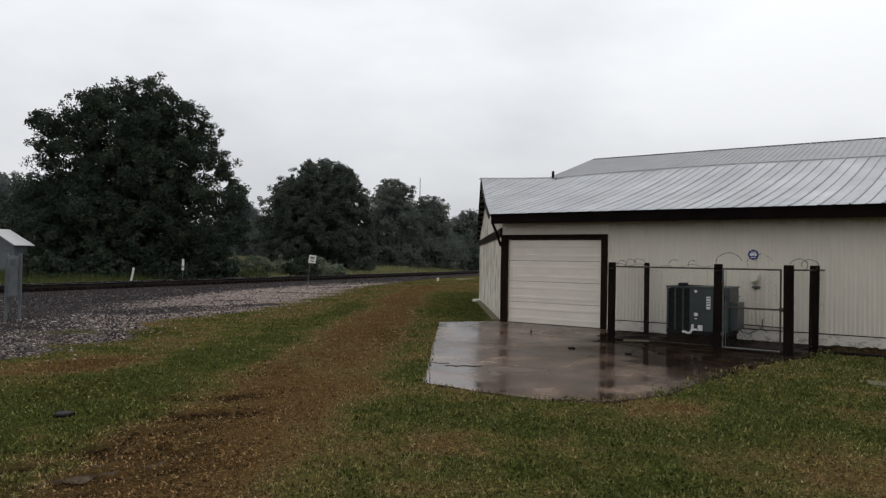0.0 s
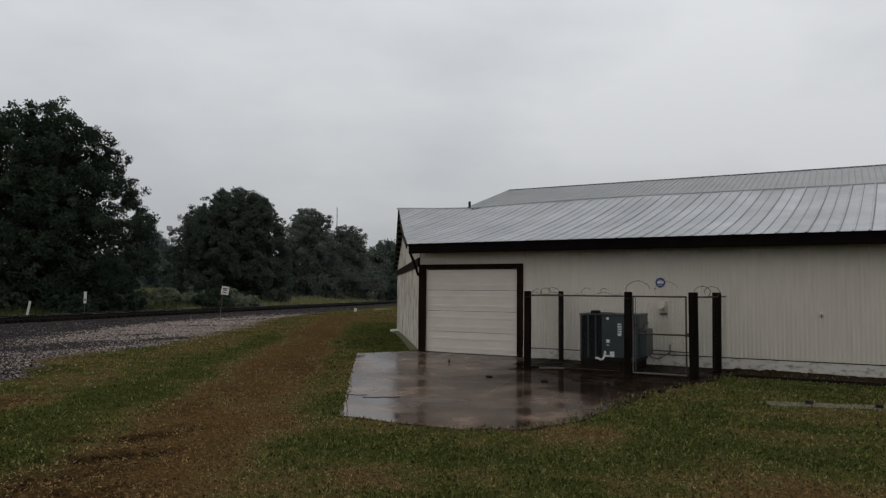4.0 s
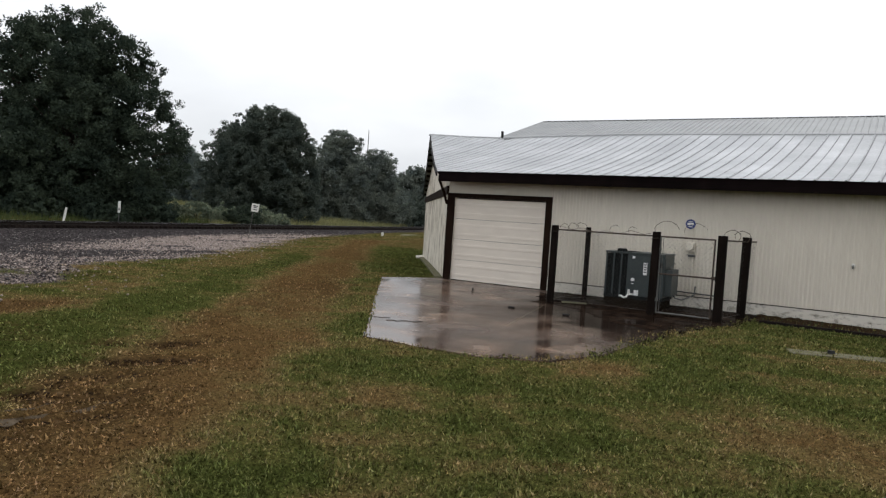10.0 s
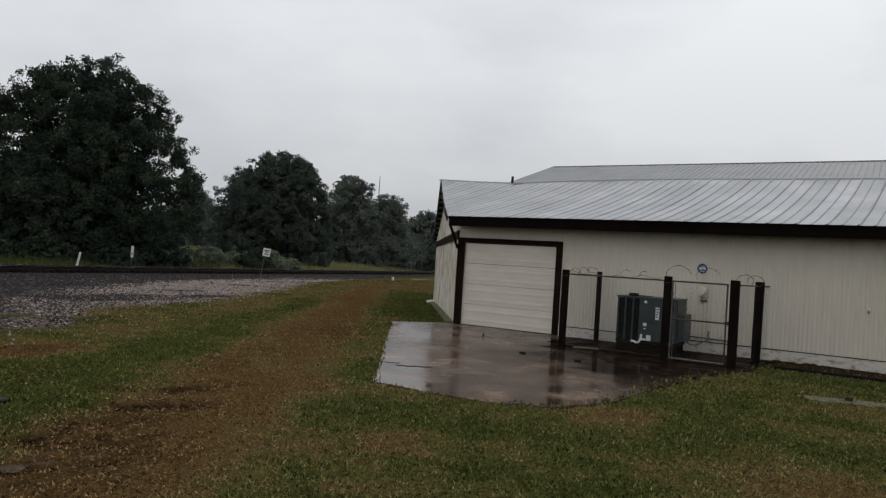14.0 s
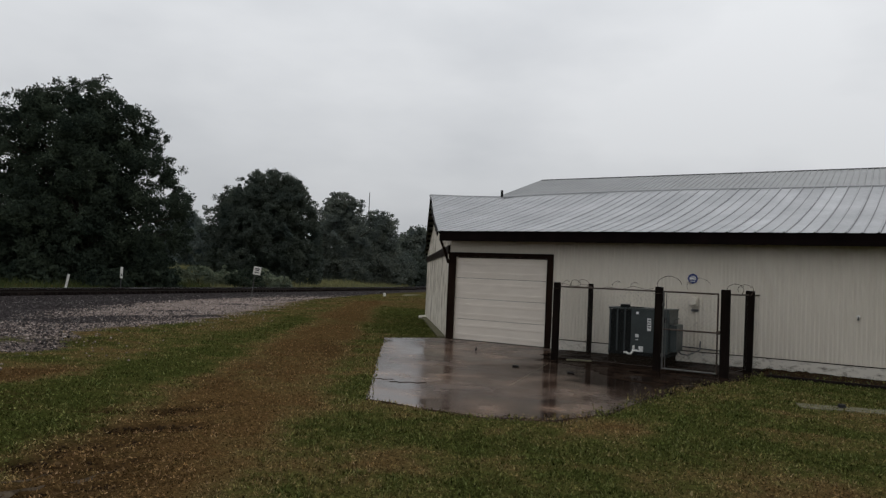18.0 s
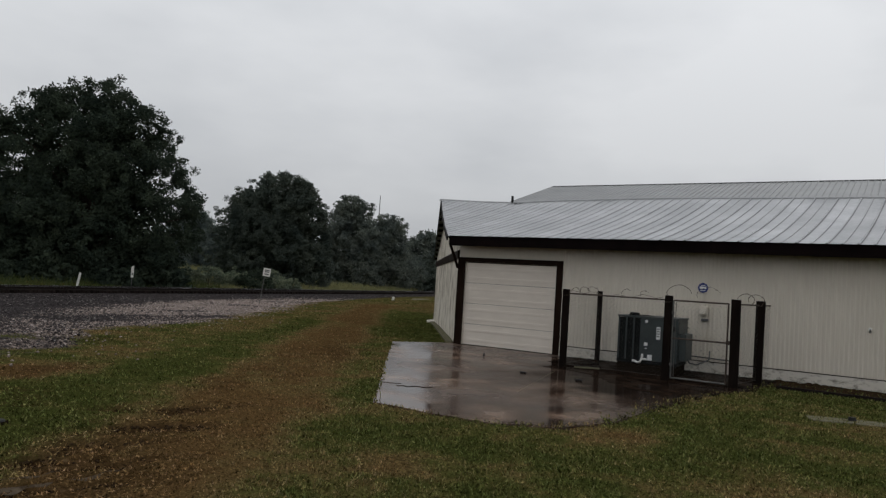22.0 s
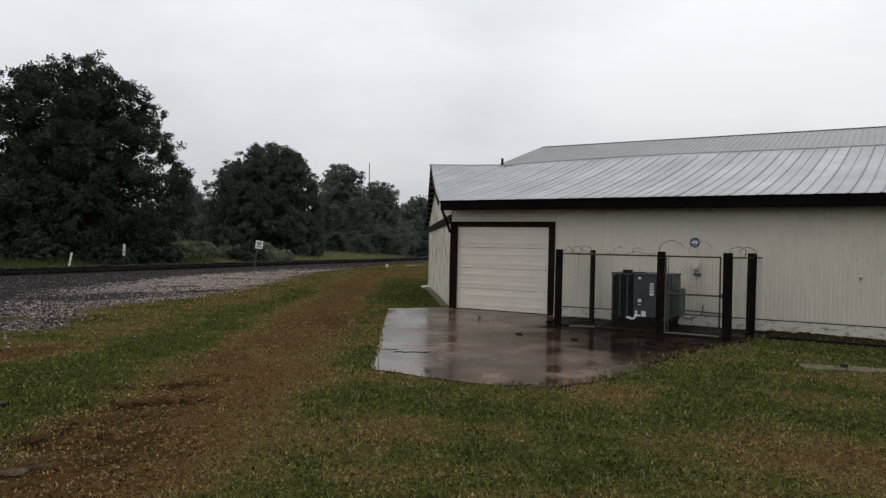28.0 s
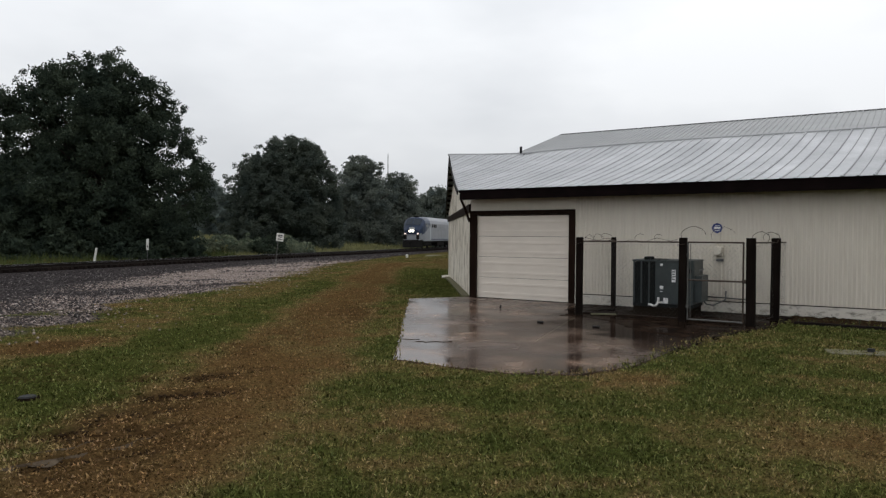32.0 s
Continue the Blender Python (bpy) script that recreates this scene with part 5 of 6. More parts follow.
def make_mud_bed():
    """Black silt and rotten leaves round the enclosure, with the unit's reflection painted in."""
    rng = random.Random(31)
    base = [(3.75, -2.55), (4.6, -2.75), (5.2, -3.3), (5.8, -4.1), (6.5, -4.3), (6.95, -3.6), (7.55, -2.3), (7.6, -0.04), (3.2, -0.04), (3.3, -1.2)]
    ring = []
    for (ax, ay), (bx, by) in zip(base, base[1:] + base[:1]):
        n = max(2, int(math.hypot(bx - ax, by - ay) / 0.15))
        for i in range(n):
            k = i / n
            w = 0.0 if ay > -0.1 and by > -0.1 else 0.09
            ring.append((ax + (bx - ax) * k + rng.uniform(-w, w), ay + (by - ay) * k + rng.uniform(-w, w)))
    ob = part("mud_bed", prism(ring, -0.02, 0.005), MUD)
    tagged(ob, "black wet silt and rotten leaves, the fenced unit's reflection painted in", "mud", kind="structure")


make_mud_bed()
make_fence()
make_unit()
make_meter()


# ---- railway ----
def on_track(s, d=0.0, z=0.0):
    p = TRACK + ALONG * s + ACROSS * (d - float(bend(s)))
    return Vector((p[0], p[1], z))


def track_turn(s):
    """Degrees by which the line has curved."""
    return math.degrees(math.atan(float(bend(s + 0.5) - bend(s - 0.5))))


def make_railway():
    r = thing("railway_track", None, "single railway track on dark ballast with worn steel rails", "railway", kind="structure")
    prof = [(-0.07, 0.0), (0.07, 0.0), (0.07, 0.015), (0.012, 0.03), (0.012, 0.125), (0.037, 0.14), (0.037, 0.172), (-0.037, 0.172), (-0.037, 0.14), (-0.012, 0.125), (-0.012, 0.03), (-0.07, 0.015)]
    for d in (-0.75, 0.75):
        bm = bmesh.new()
        ends = []
        for s in (-70, 60, 65, 70, 75, 80, 85, 90, 95, 100, 105, 110, 620):
            ends.append([bm.verts.new(on_track(s, d + a, RAIL_Z - 0.172 + h)) for a, h in prof])
        n = len(prof)
        for a, b in zip(ends, ends[1:]):
            for i in range(n):
                bm.faces.new((a[i], a[(i + 1) % n], b[(i + 1) % n], b[i]))
        rail = part("rail", bm, RAILTOP, r, "rust-brown steel rail")
        rows = [[on_track(s, d + a, RAIL_Z + h) for a, h in ((-0.033, -0.004), (-0.024, 0.003), (0.024, 0.003), (0.033, -0.004))] for s in (-70, 60, 65, 70, 75, 80, 85, 90, 95, 100, 105, 110, 620)]
        part("running_face", sheet(rows), RAILSHINE, rail, "worn grey running face")
    me = None
    turn = math.degrees(math.atan2(ALONG[1], ALONG[0]))
    rng = random.Random(4)
    for k in range(290):
        s = -34 + k * 0.53
        if me is None:
            ob = part("sleeper", box(-0.115, 0.115, -1.3, 1.3, -0.18, 0.0, 0.01), TIE, r)
            me = ob.data
        else:
            ob = new("sleeper", me)
            ob.parent = r
        p = on_track(s, rng.uniform(-0.05, 0.05), RAIL_Z - 0.178)
        ob.matrix_basis = pose(p.x, p.y, p.z, 0, 0, turn + track_turn(s) + rng.uniform(-1, 1))
    return r


make_railway()


# ---- lineside things ----
def make_lineside():
    # tilted square notice on a thin stake
    p = toward(46.6, 43.5)
    p.z = float(land(p.x, p.y))
    s = thing("notice_sign", pose(*p, 0, 0, 46.6), "small white notice on a thin leaning metal stake", "sign")
    part("stake", rod((-0.10, 0, -0.1), (0.12, 0.0, 1.95), 0.025, n=6), STEEL, s, "thin dark stake")
    plate = part("plate", box(-0.215, 0.215, -0.012, 0.0, -0.24, 0.24, 0.004), WHITEPAINT, s)
    plate.matrix_basis = pose(0.20, -0.03, 1.84, 0, 7, 0)
    for z, w in ((0.11, 0.13), (0.02, 0.10), (-0.11, 0.12)):
        part("bar", box(-w, w, -0.016, -0.013, z - 0.03, z + 0.03), SEAM, plate, "dark plain bars")
    # equipment cabinet on two legs
    p = toward(66.9, 21.8)
    p.z = float(land(p.x, p.y))
    c = thing("equipment_cabinet", pose(*p, 0, 0, 60), "blue-grey lineside cabinet on two square posts", "cabinet")
    for x in (-0.155, 0.155):
        part("leg", box(x - 0.035, x + 0.035, -0.045, 0.045, -0.2, 1.74, 0.006), CABINET, c)
    body = part("body", box(-0.12, 0.12, -0.14, 0.10, 0.60, 1.68, 0.012), CABINET, c)
    part("door", box(-0.10, 0.10, -0.155, -0.141, 0.64, 1.64, 0.006), CABINET, body)
    part("label_plate", box(-0.06, 0.06, -0.162, -0.156, 1.42, 1.58), SEAM, body, "dark plate")
    part("handle", box(-0.085, -0.065, -0.18, -0.156, 1.0, 1.2, 0.004), SEAM, body)
    # white marker posts beyond the line
    p = toward(59.5, 60.0)
    p.z = float(land(p.x, p.y))
    m = thing("marker_post", pose(*p, 0, 9, 59.5), "short leaning white-painted marker post by the railway", "post", "marker posts")
    part("shaft", box(-0.08, 0.08, -0.05, 0.05, -0.1, 1.15, 0.02), WHITEPAINT, m)
    part("cap", box(-0.085, 0.085, -0.055, 0.055, 1.151, 1.19, 0.015), WHITEPAINT, m)
    p = toward(55.95, 64.0)
    p.z = float(land(p.x, p.y))
    m = thing("marker_post", pose(*p, 0, 1, 55.95), "white milepost plate on a thin dark stake", "post", "marker posts")
    part("stake", rod((0, 0, -0.1), (0, 0, 1.85), 0.03, 0.03, 8), SEAM, m, "thin dark stake")
    plate = part("plate", box(-0.10, 0.10, -0.05, -0.032, 0.95, 1.88, 0.006), WHITEPAINT, m, "tall white plate")
    part("bar", box(-0.05, 0.05, -0.054, -0.051, 1.15, 1.32), SEAM, plate, "dark plain bar")
    # white capped pipe on the lawn by the line
    p = toward(36.4, 66.0)
    p.z = float(land(p.x, p.y))
    m = thing("capped_pipe", pose(*p), "small white capped pipe standing near the track", "pipe")
    part("pipe", rod((0, 0, -0.1), (0, 0, 0.20), 0.11, 0.11, 12), WHITEPAINT, m)
    part("cap", rod((0, 0, 0.20), (0, 0, 0.32), 0.14, 0.09, 12), WHITEPAINT, m)
    # pale farm track beyond
    bm = bmesh.new()
    a, b2 = toward(35.0, 71), toward(30.5, 73)
    pts = [(a.x, a.y), (b2.x, b2.y), (toward(30.3, 79).x, toward(30.3, 79).y), (toward(34.8, 77).x, toward(34.8, 77).y)]
    lo = float(land(a.x, a.y))
    part_ob = part("crossing_pavement", prism(pts, lo - 0.1, lo + 0.02), SUNKEN)
    tagged(part_ob, "pale worn crossing pavement beside the railway", "pavement", kind="structure")


make_lineside()


# ---- trees ----
def leaves(name, centres, spread_r, per, size, mat, seed, parent, squash=0.8):
    """Clumps of small leaf blades round the twig ends."""
    rng = np.random.RandomState(seed)
    c = np.repeat(centres, per, 0)
    rr = np.repeat(spread_r, per)
    n = len(c)
    off = rng.normal(0, 1, (n, 3))
    off /= np.linalg.norm(off, axis=1)[:, None]
    off *= (rng.rand(n) ** 0.45 * rr)[:, None]
    off[:, 2] *= squash
    c = c + off
    a = rng.normal(0, 1, (n, 3))
    a /= np.linalg.norm(a, axis=1)[:, None]
    b = np.cross(a, rng.normal(0, 1, (n, 3)))
    b /= np.linalg.norm(b, axis=1)[:, None] + 1e-9
    s = rng.uniform(0.6, 1.3, n)[:, None] * size
    v = np.stack([c - a * s, c + b * s * 0.5, c + a * s, c - b * s * 0.5], 1).reshape(-1, 3)
    ob = arrays(name, v, np.arange(4 * n).reshape(-1, 4), mat)
    ob.parent = parent
    tagged(ob, kind="stuff")
    return ob


def make_tree(heading, dist, prof, seed, mat, label, name="oak_tree", boughs=90, clumps=9, per=70, leaf=0.12, open_right=0.0, open_left=0.0, depth=0.8, bough_r=1.3, ragged=0.2, clump_r=0.55, heart=1.0, trunk_r=0.4):
    """prof: heights in metres, then how far the crown reaches to each side there."""
    rng = np.random.RandomState(seed)
    p = toward(heading, dist)
    p.z = float(land(p.x, p.y)) - 0.05
    t = thing(name, pose(*p, 0, 0, heading), label, "tree")
    zs, lefts, rights = (np.array(q, float) for q in prof)
    zs = zs - (p.z + 0.5)
    H = zs[-1]
    pts = [(0.10 * math.sin(k), 0.08 * math.cos(2 * k), H * 0.66 * k / 6) for k in range(7)]
    part("trunk", tube(pts, [trunk_r * (1.35 if k == 0 else 1 - 0.12 * k) for k in range(7)], 9), BARK, t)
    # boughs spread over the crown, thickest where it is widest
    wide = np.interp(np.linspace(0, H, 200), zs, lefts + rights) + 1.5
    z = np.interp((np.arange(boughs) + rng.rand(boughs)) / boughs, np.cumsum(wide) / wide.sum(), np.linspace(0, H, 200))
    a = np.arange(boughs) * 2.39996 + rng.normal(0, 0.25, boughs)
    deep = np.where(rng.rand(boughs) < 0.24, rng.uniform(0.35, 0.7, boughs), 1.0)
    size = bough_r * rng.uniform(0.6, 1.25, boughs)
    reach_r, reach_l = np.interp(z, zs, rights), np.interp(z, zs, lefts)
    side = np.where(np.cos(a) > 0, reach_r, reach_l)
    out = (1 - ragged * rng.rand(boughs)) * deep
    bx = np.cos(a) * np.maximum(side - 0.30 * size, 0.1) * out
    by = np.sin(a) * np.maximum((reach_l + reach_r) * 0.5 - 0.5 * size, 0.1) * out * depth
    bz = np.minimum(z, H - 0.2 * size)
    # sprays of twigs on each bough; fewer on the windy sides, where the sky shows through
    gap = np.where(np.cos(a) > 0.2, open_right, np.where(np.cos(a) < -0.2, open_left, 0.0)) * (bz > 0.16 * H)
    count = np.maximum((clumps * rng.uniform(0.6, 1.3, boughs) * np.where(rng.rand(boughs) < gap, 0.25, 1.0)).astype(int), 2)
    own = np.repeat(np.arange(boughs), count)
    n = len(own)
    off = rng.normal(0, 1, (n, 3)) * size[own][:, None] * np.array([0.52, 0.52, 0.42])
    cx, cy, cz = bx[own] + off[:, 0], by[own] + off[:, 1], np.clip(bz[own] + off[:, 2] - 0.06 * (off[:, 0] ** 2 + off[:, 1] ** 2), 0.2, H + 0.3)
    centres = np.stack([cx, cy, cz], 1)
    for k in rng.choice(boughs, min(22, boughs), replace=False):
        e = np.array([bx[k], by[k], bz[k]])
        z0 = min(max(e[2] * 0.45, H * 0.08), H * 0.55)
        mid = (e[0] * 0.45, e[1] * 0.45, z0 + (e[2] - z0) * 0.62)
        part("limb", tube([(0, 0, z0), (e[0] * 0.2, e[1] * 0.2, z0 + (e[2] - z0) * 0.33), mid, tuple(e)], [trunk_r * 0.5, trunk_r * 0.36, trunk_r * 0.2, 0.03], 6), BARK, t)
    leaves("crown", centres, rng.uniform(0.5, 1.25, n) * clump_r, per, leaf, mat, seed + 1, t)
    # the dense heart of the crown, of larger sprays
    m = int(boughs * 3 * heart)
    zz = np.interp(rng.rand(m), np.cumsum(wide) / wide.sum(), np.linspace(0, H, 200)) * 0.93
    aa, rr = rng.rand(m) * 6.283, rng.rand(m) ** 0.5
    to_r, to_l = np.interp(zz, zs, rights) * (0.80 - 0.42 * open_right * np.clip(zz / H * 4 - 0.6, 0, 1)), np.interp(zz, zs, lefts) * (0.80 - 0.42 * open_left * np.clip(zz / H * 4 - 0.6, 0, 1))
    core = np.stack([np.cos(aa) * rr * np.where(np.cos(aa) > 0, to_r, to_l), np.sin(aa) * rr * (to_r + to_l) * 0.5 * depth * 0.8, zz], 1)
    leaves("inner_crown", core, np.full(m, 1.5 * clump_r), per, leaf * 1.5, mat, seed + 2, t)
    return t


def make_bush(heading, dist, height, half, seed, mat, clumps, per, leaf, label, name="bush"):
    rng = np.random.RandomState(seed)
    p = toward(heading, dist)
    p.z = float(land(p.x, p.y)) - 0.05
    t = thing(name, pose(*p, 0, 0, heading), label, "bush")
    ang, rr, zz = rng.rand(clumps) * 6.283, rng.rand(clumps) ** 0.5, rng.rand(clumps)
    top = height * (1 - 0.55 * rr ** 2) * rng.uniform(0.75, 1.0, clumps)
    centres = np.stack([np.cos(ang) * rr * half, np.sin(ang) * rr * half * 0.6, zz * top], 1)
    for k in range(5):
        e = centres[rng.randint(clumps)]
        part("stem", tube([(0, 0, 0), tuple(e * 0.6), tuple(e)], [0.05, 0.035, 0.012], 5), BARK, t)
    leaves("foliage", centres, rng.uniform(0.28, 0.5, clumps) * height * 0.33, per, leaf, mat, seed + 1, t)
    return t


OAK = ([0, 0.9, 2.6, 5.0, 7.0, 8.7, 10.5, 12.3, 14.2, 15.7, 16.7, 17.6, 18.3],
       [8.0, 8.4, 9.0, 9.5, 9.7, 9.6, 9.3, 8.8, 8.6, 7.8, 5.4, 2.8, 0.8],
       [7.2, 8.0, 8.8, 9.4, 9.3, 8.8, 8.3, 7.2, 5.8, 4.1, 3.0, 2.0, 1.0])
CEDAR = ([0, 2.8, 5.0, 7.2, 8.7, 10.2, 11.6, 13.1, 14.1, 14.8],
         [6.4, 6.6, 6.6, 6.4, 6.2, 5.9, 5.4, 4.5, 3.7, 2.2],
         [6.4, 6.6, 6.5, 6.2, 5.7, 5.4, 4.8, 3.7, 2.9, 1.7])


def dome(height, half, top=0.25):
    """A plain rounded crown of that height and half width."""
    return ([height * k for k in (0, 0.15, 0.35, 0.6, 0.8, 0.92, 1.0)], *[[half * k for k in (0.85, 0.95, 1.0, 0.9, 0.7, 0.48, top)]] * 2)


make_tree(58.9, 72.0, OAK, 40, LEAF_A, "broad dark oak tree with a ragged wide crown", boughs=260, clumps=11, per=75, leaf=0.12, open_right=0.36, open_left=0.15, depth=0.75, bough_r=1.2, ragged=0.15, clump_r=0.62, trunk_r=0.55)
make_tree(65.2, 90.0, dome(10.5, 4.5), 53, LEAF_B, "dull green tree behind the broad oak", boughs=60, clumps=9, per=60, leaf=0.14, depth=0.8, clump_r=0.6)
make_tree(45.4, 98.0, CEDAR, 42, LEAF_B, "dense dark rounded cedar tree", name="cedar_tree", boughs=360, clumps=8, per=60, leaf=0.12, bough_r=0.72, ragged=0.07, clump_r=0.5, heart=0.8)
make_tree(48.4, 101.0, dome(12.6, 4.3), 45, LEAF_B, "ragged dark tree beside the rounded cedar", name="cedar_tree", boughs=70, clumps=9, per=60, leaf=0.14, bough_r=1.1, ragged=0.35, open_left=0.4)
# the farther trees take leaf colours that have the haze put in
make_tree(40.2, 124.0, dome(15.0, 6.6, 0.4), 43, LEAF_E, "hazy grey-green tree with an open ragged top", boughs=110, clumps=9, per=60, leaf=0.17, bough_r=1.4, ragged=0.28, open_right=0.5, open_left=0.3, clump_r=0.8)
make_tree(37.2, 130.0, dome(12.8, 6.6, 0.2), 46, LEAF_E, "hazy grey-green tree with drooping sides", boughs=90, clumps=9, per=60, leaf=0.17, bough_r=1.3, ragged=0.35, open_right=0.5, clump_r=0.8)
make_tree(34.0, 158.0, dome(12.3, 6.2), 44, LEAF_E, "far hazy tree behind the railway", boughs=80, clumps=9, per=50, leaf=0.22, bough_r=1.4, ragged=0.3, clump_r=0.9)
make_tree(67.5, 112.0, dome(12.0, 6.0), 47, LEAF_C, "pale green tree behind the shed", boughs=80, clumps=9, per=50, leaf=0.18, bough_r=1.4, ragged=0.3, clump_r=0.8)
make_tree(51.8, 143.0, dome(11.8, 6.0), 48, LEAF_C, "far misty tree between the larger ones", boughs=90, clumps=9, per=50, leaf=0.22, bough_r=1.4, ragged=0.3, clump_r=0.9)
for k, (hd, ds, ht, hw) in enumerate(((52.6, 78, 2.3, 2.3), (50.6, 79, 2.5, 2.0), (48.8, 80, 2.3, 1.9), (47.2, 78, 3.0, 2.0), (45.6, 80, 2.6, 1.6), (54.0, 80, 2.4, 2.2), (44.6, 84, 1.8, 1.4))):
    make_bush(hd, ds, ht, hw, 60 + 3 * k, LEAF_D if k != 3 else LEAF_A, 90, 40, 0.13, "pale grey-green brush growing beyond the railway")
for k in range(15):
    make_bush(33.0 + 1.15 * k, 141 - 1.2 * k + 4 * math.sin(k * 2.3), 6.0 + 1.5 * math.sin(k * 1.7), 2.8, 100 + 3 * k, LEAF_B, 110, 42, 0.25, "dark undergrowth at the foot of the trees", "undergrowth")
for k in range(8):
    make_bush(55.5 + 1.7 * k, 80, 5.5 + 1.3 * math.sin(k * 2.9), 3.0, 200 + 3 * k, LEAF_A, 90, 50, 0.2, "dark thicket behind the oak", "thicket")
for k in range(7):
    make_bush(53.5 + 1.6 * k, 68 + 3 * math.sin(k * 2.1), 2.4 + 0.9 * math.sin(k * 1.9), 2.2, 160 + 3 * k, LEAF_A, 70, 42, 0.20, "dark undergrowth at the foot of the oak", "undergrowth")


for k, (hd, ds, ht, hw) in enumerate(((66.0, 62.0, 2.0, 0.8), (64.8, 63.0, 2.6, 1.3))):
    make_bush(hd, ds, ht, hw, 240 + 3 * k, LEAF_A, 60, 42, 0.16, "dark shrub growing before the grey shed", "shrub")


# ---- far buildings and mast ----
def make_far():
    p = Vector((-52.9, 9.15, float(land(-52.9, 9.15))))
    s = thing("shed", pose(*p, 0, 0, 67.2 - 38), "grey shed with a white metal roof under the trees", "shed")
    bm = bmesh.new()
    W, L = 1.9, 1.5
    E, R = 2.2 - p.z, 3.36 - p.z
    vs = [bm.verts.new((x, y, z)) for y in (0, L) for x, z in ((-W, -0.3), (W, -0.3), (W, E), (0, R - 0.1), (-W, E))]
    bm.faces.new(vs[:5][::-1])
    bm.faces.new(vs[5:])
    for i in range(5):
        j = (i + 1) % 5
        bm.faces.new((vs[i], vs[j], vs[5 + j], vs[5 + i]))
    part("wall", bm, CABINET, s)
    for sg in (-1, 1):
        cs = [(0, -0.4, R), (sg * (W + 0.35), -0.4, E - 0.12), (sg * (W + 0.35), L + 0.4, E - 0.12), (0, L + 0.4, R)]
        part("roof", slab_of(cs if sg < 0 else cs[::-1], 0.06), LABELWHITE, s)
    p = toward(52.1, 150.0)
    p.z = float(land(p.x, p.y))
    h = thing("far_house", pose(*p, 0, 0, 52), "small far house among trees, its white roof dulled for haze", "house")
    # walls and roof in dull grey, the dimming of haze put into the colour
    part("wall", box(-2, 2, -3, 3, -0.2, 2.8), CABINET, h)
    part("roof", slab_of([(-2.3, -3.4, 2.7), (2.3, -3.4, 2.7), (2.3, 0, 4.3), (-2.3, 0, 4.3)], 0.1), CABINET, h)
    part("roof", slab_of([(-2.3, 0, 4.3), (2.3, 0, 4.3), (2.3, 3.4, 2.7), (-2.3, 3.4, 2.7)], 0.1), CABINET, h)
    p = toward(37.95, 170.0)
    m = thing("radio_mast", pose(p.x, p.y, float(land(p.x, p.y))), "thin grey radio mast behind the trees", "mast")
    part("shaft", rod((0, 0, 0), (0, 0, 20.6), 0.14, 0.09, 6), SEAM, m)
    part("whip", rod((0, 0, 20.6), (0, 0, 20.9), 0.05, 0.03, 5), SEAM, m)


make_far()


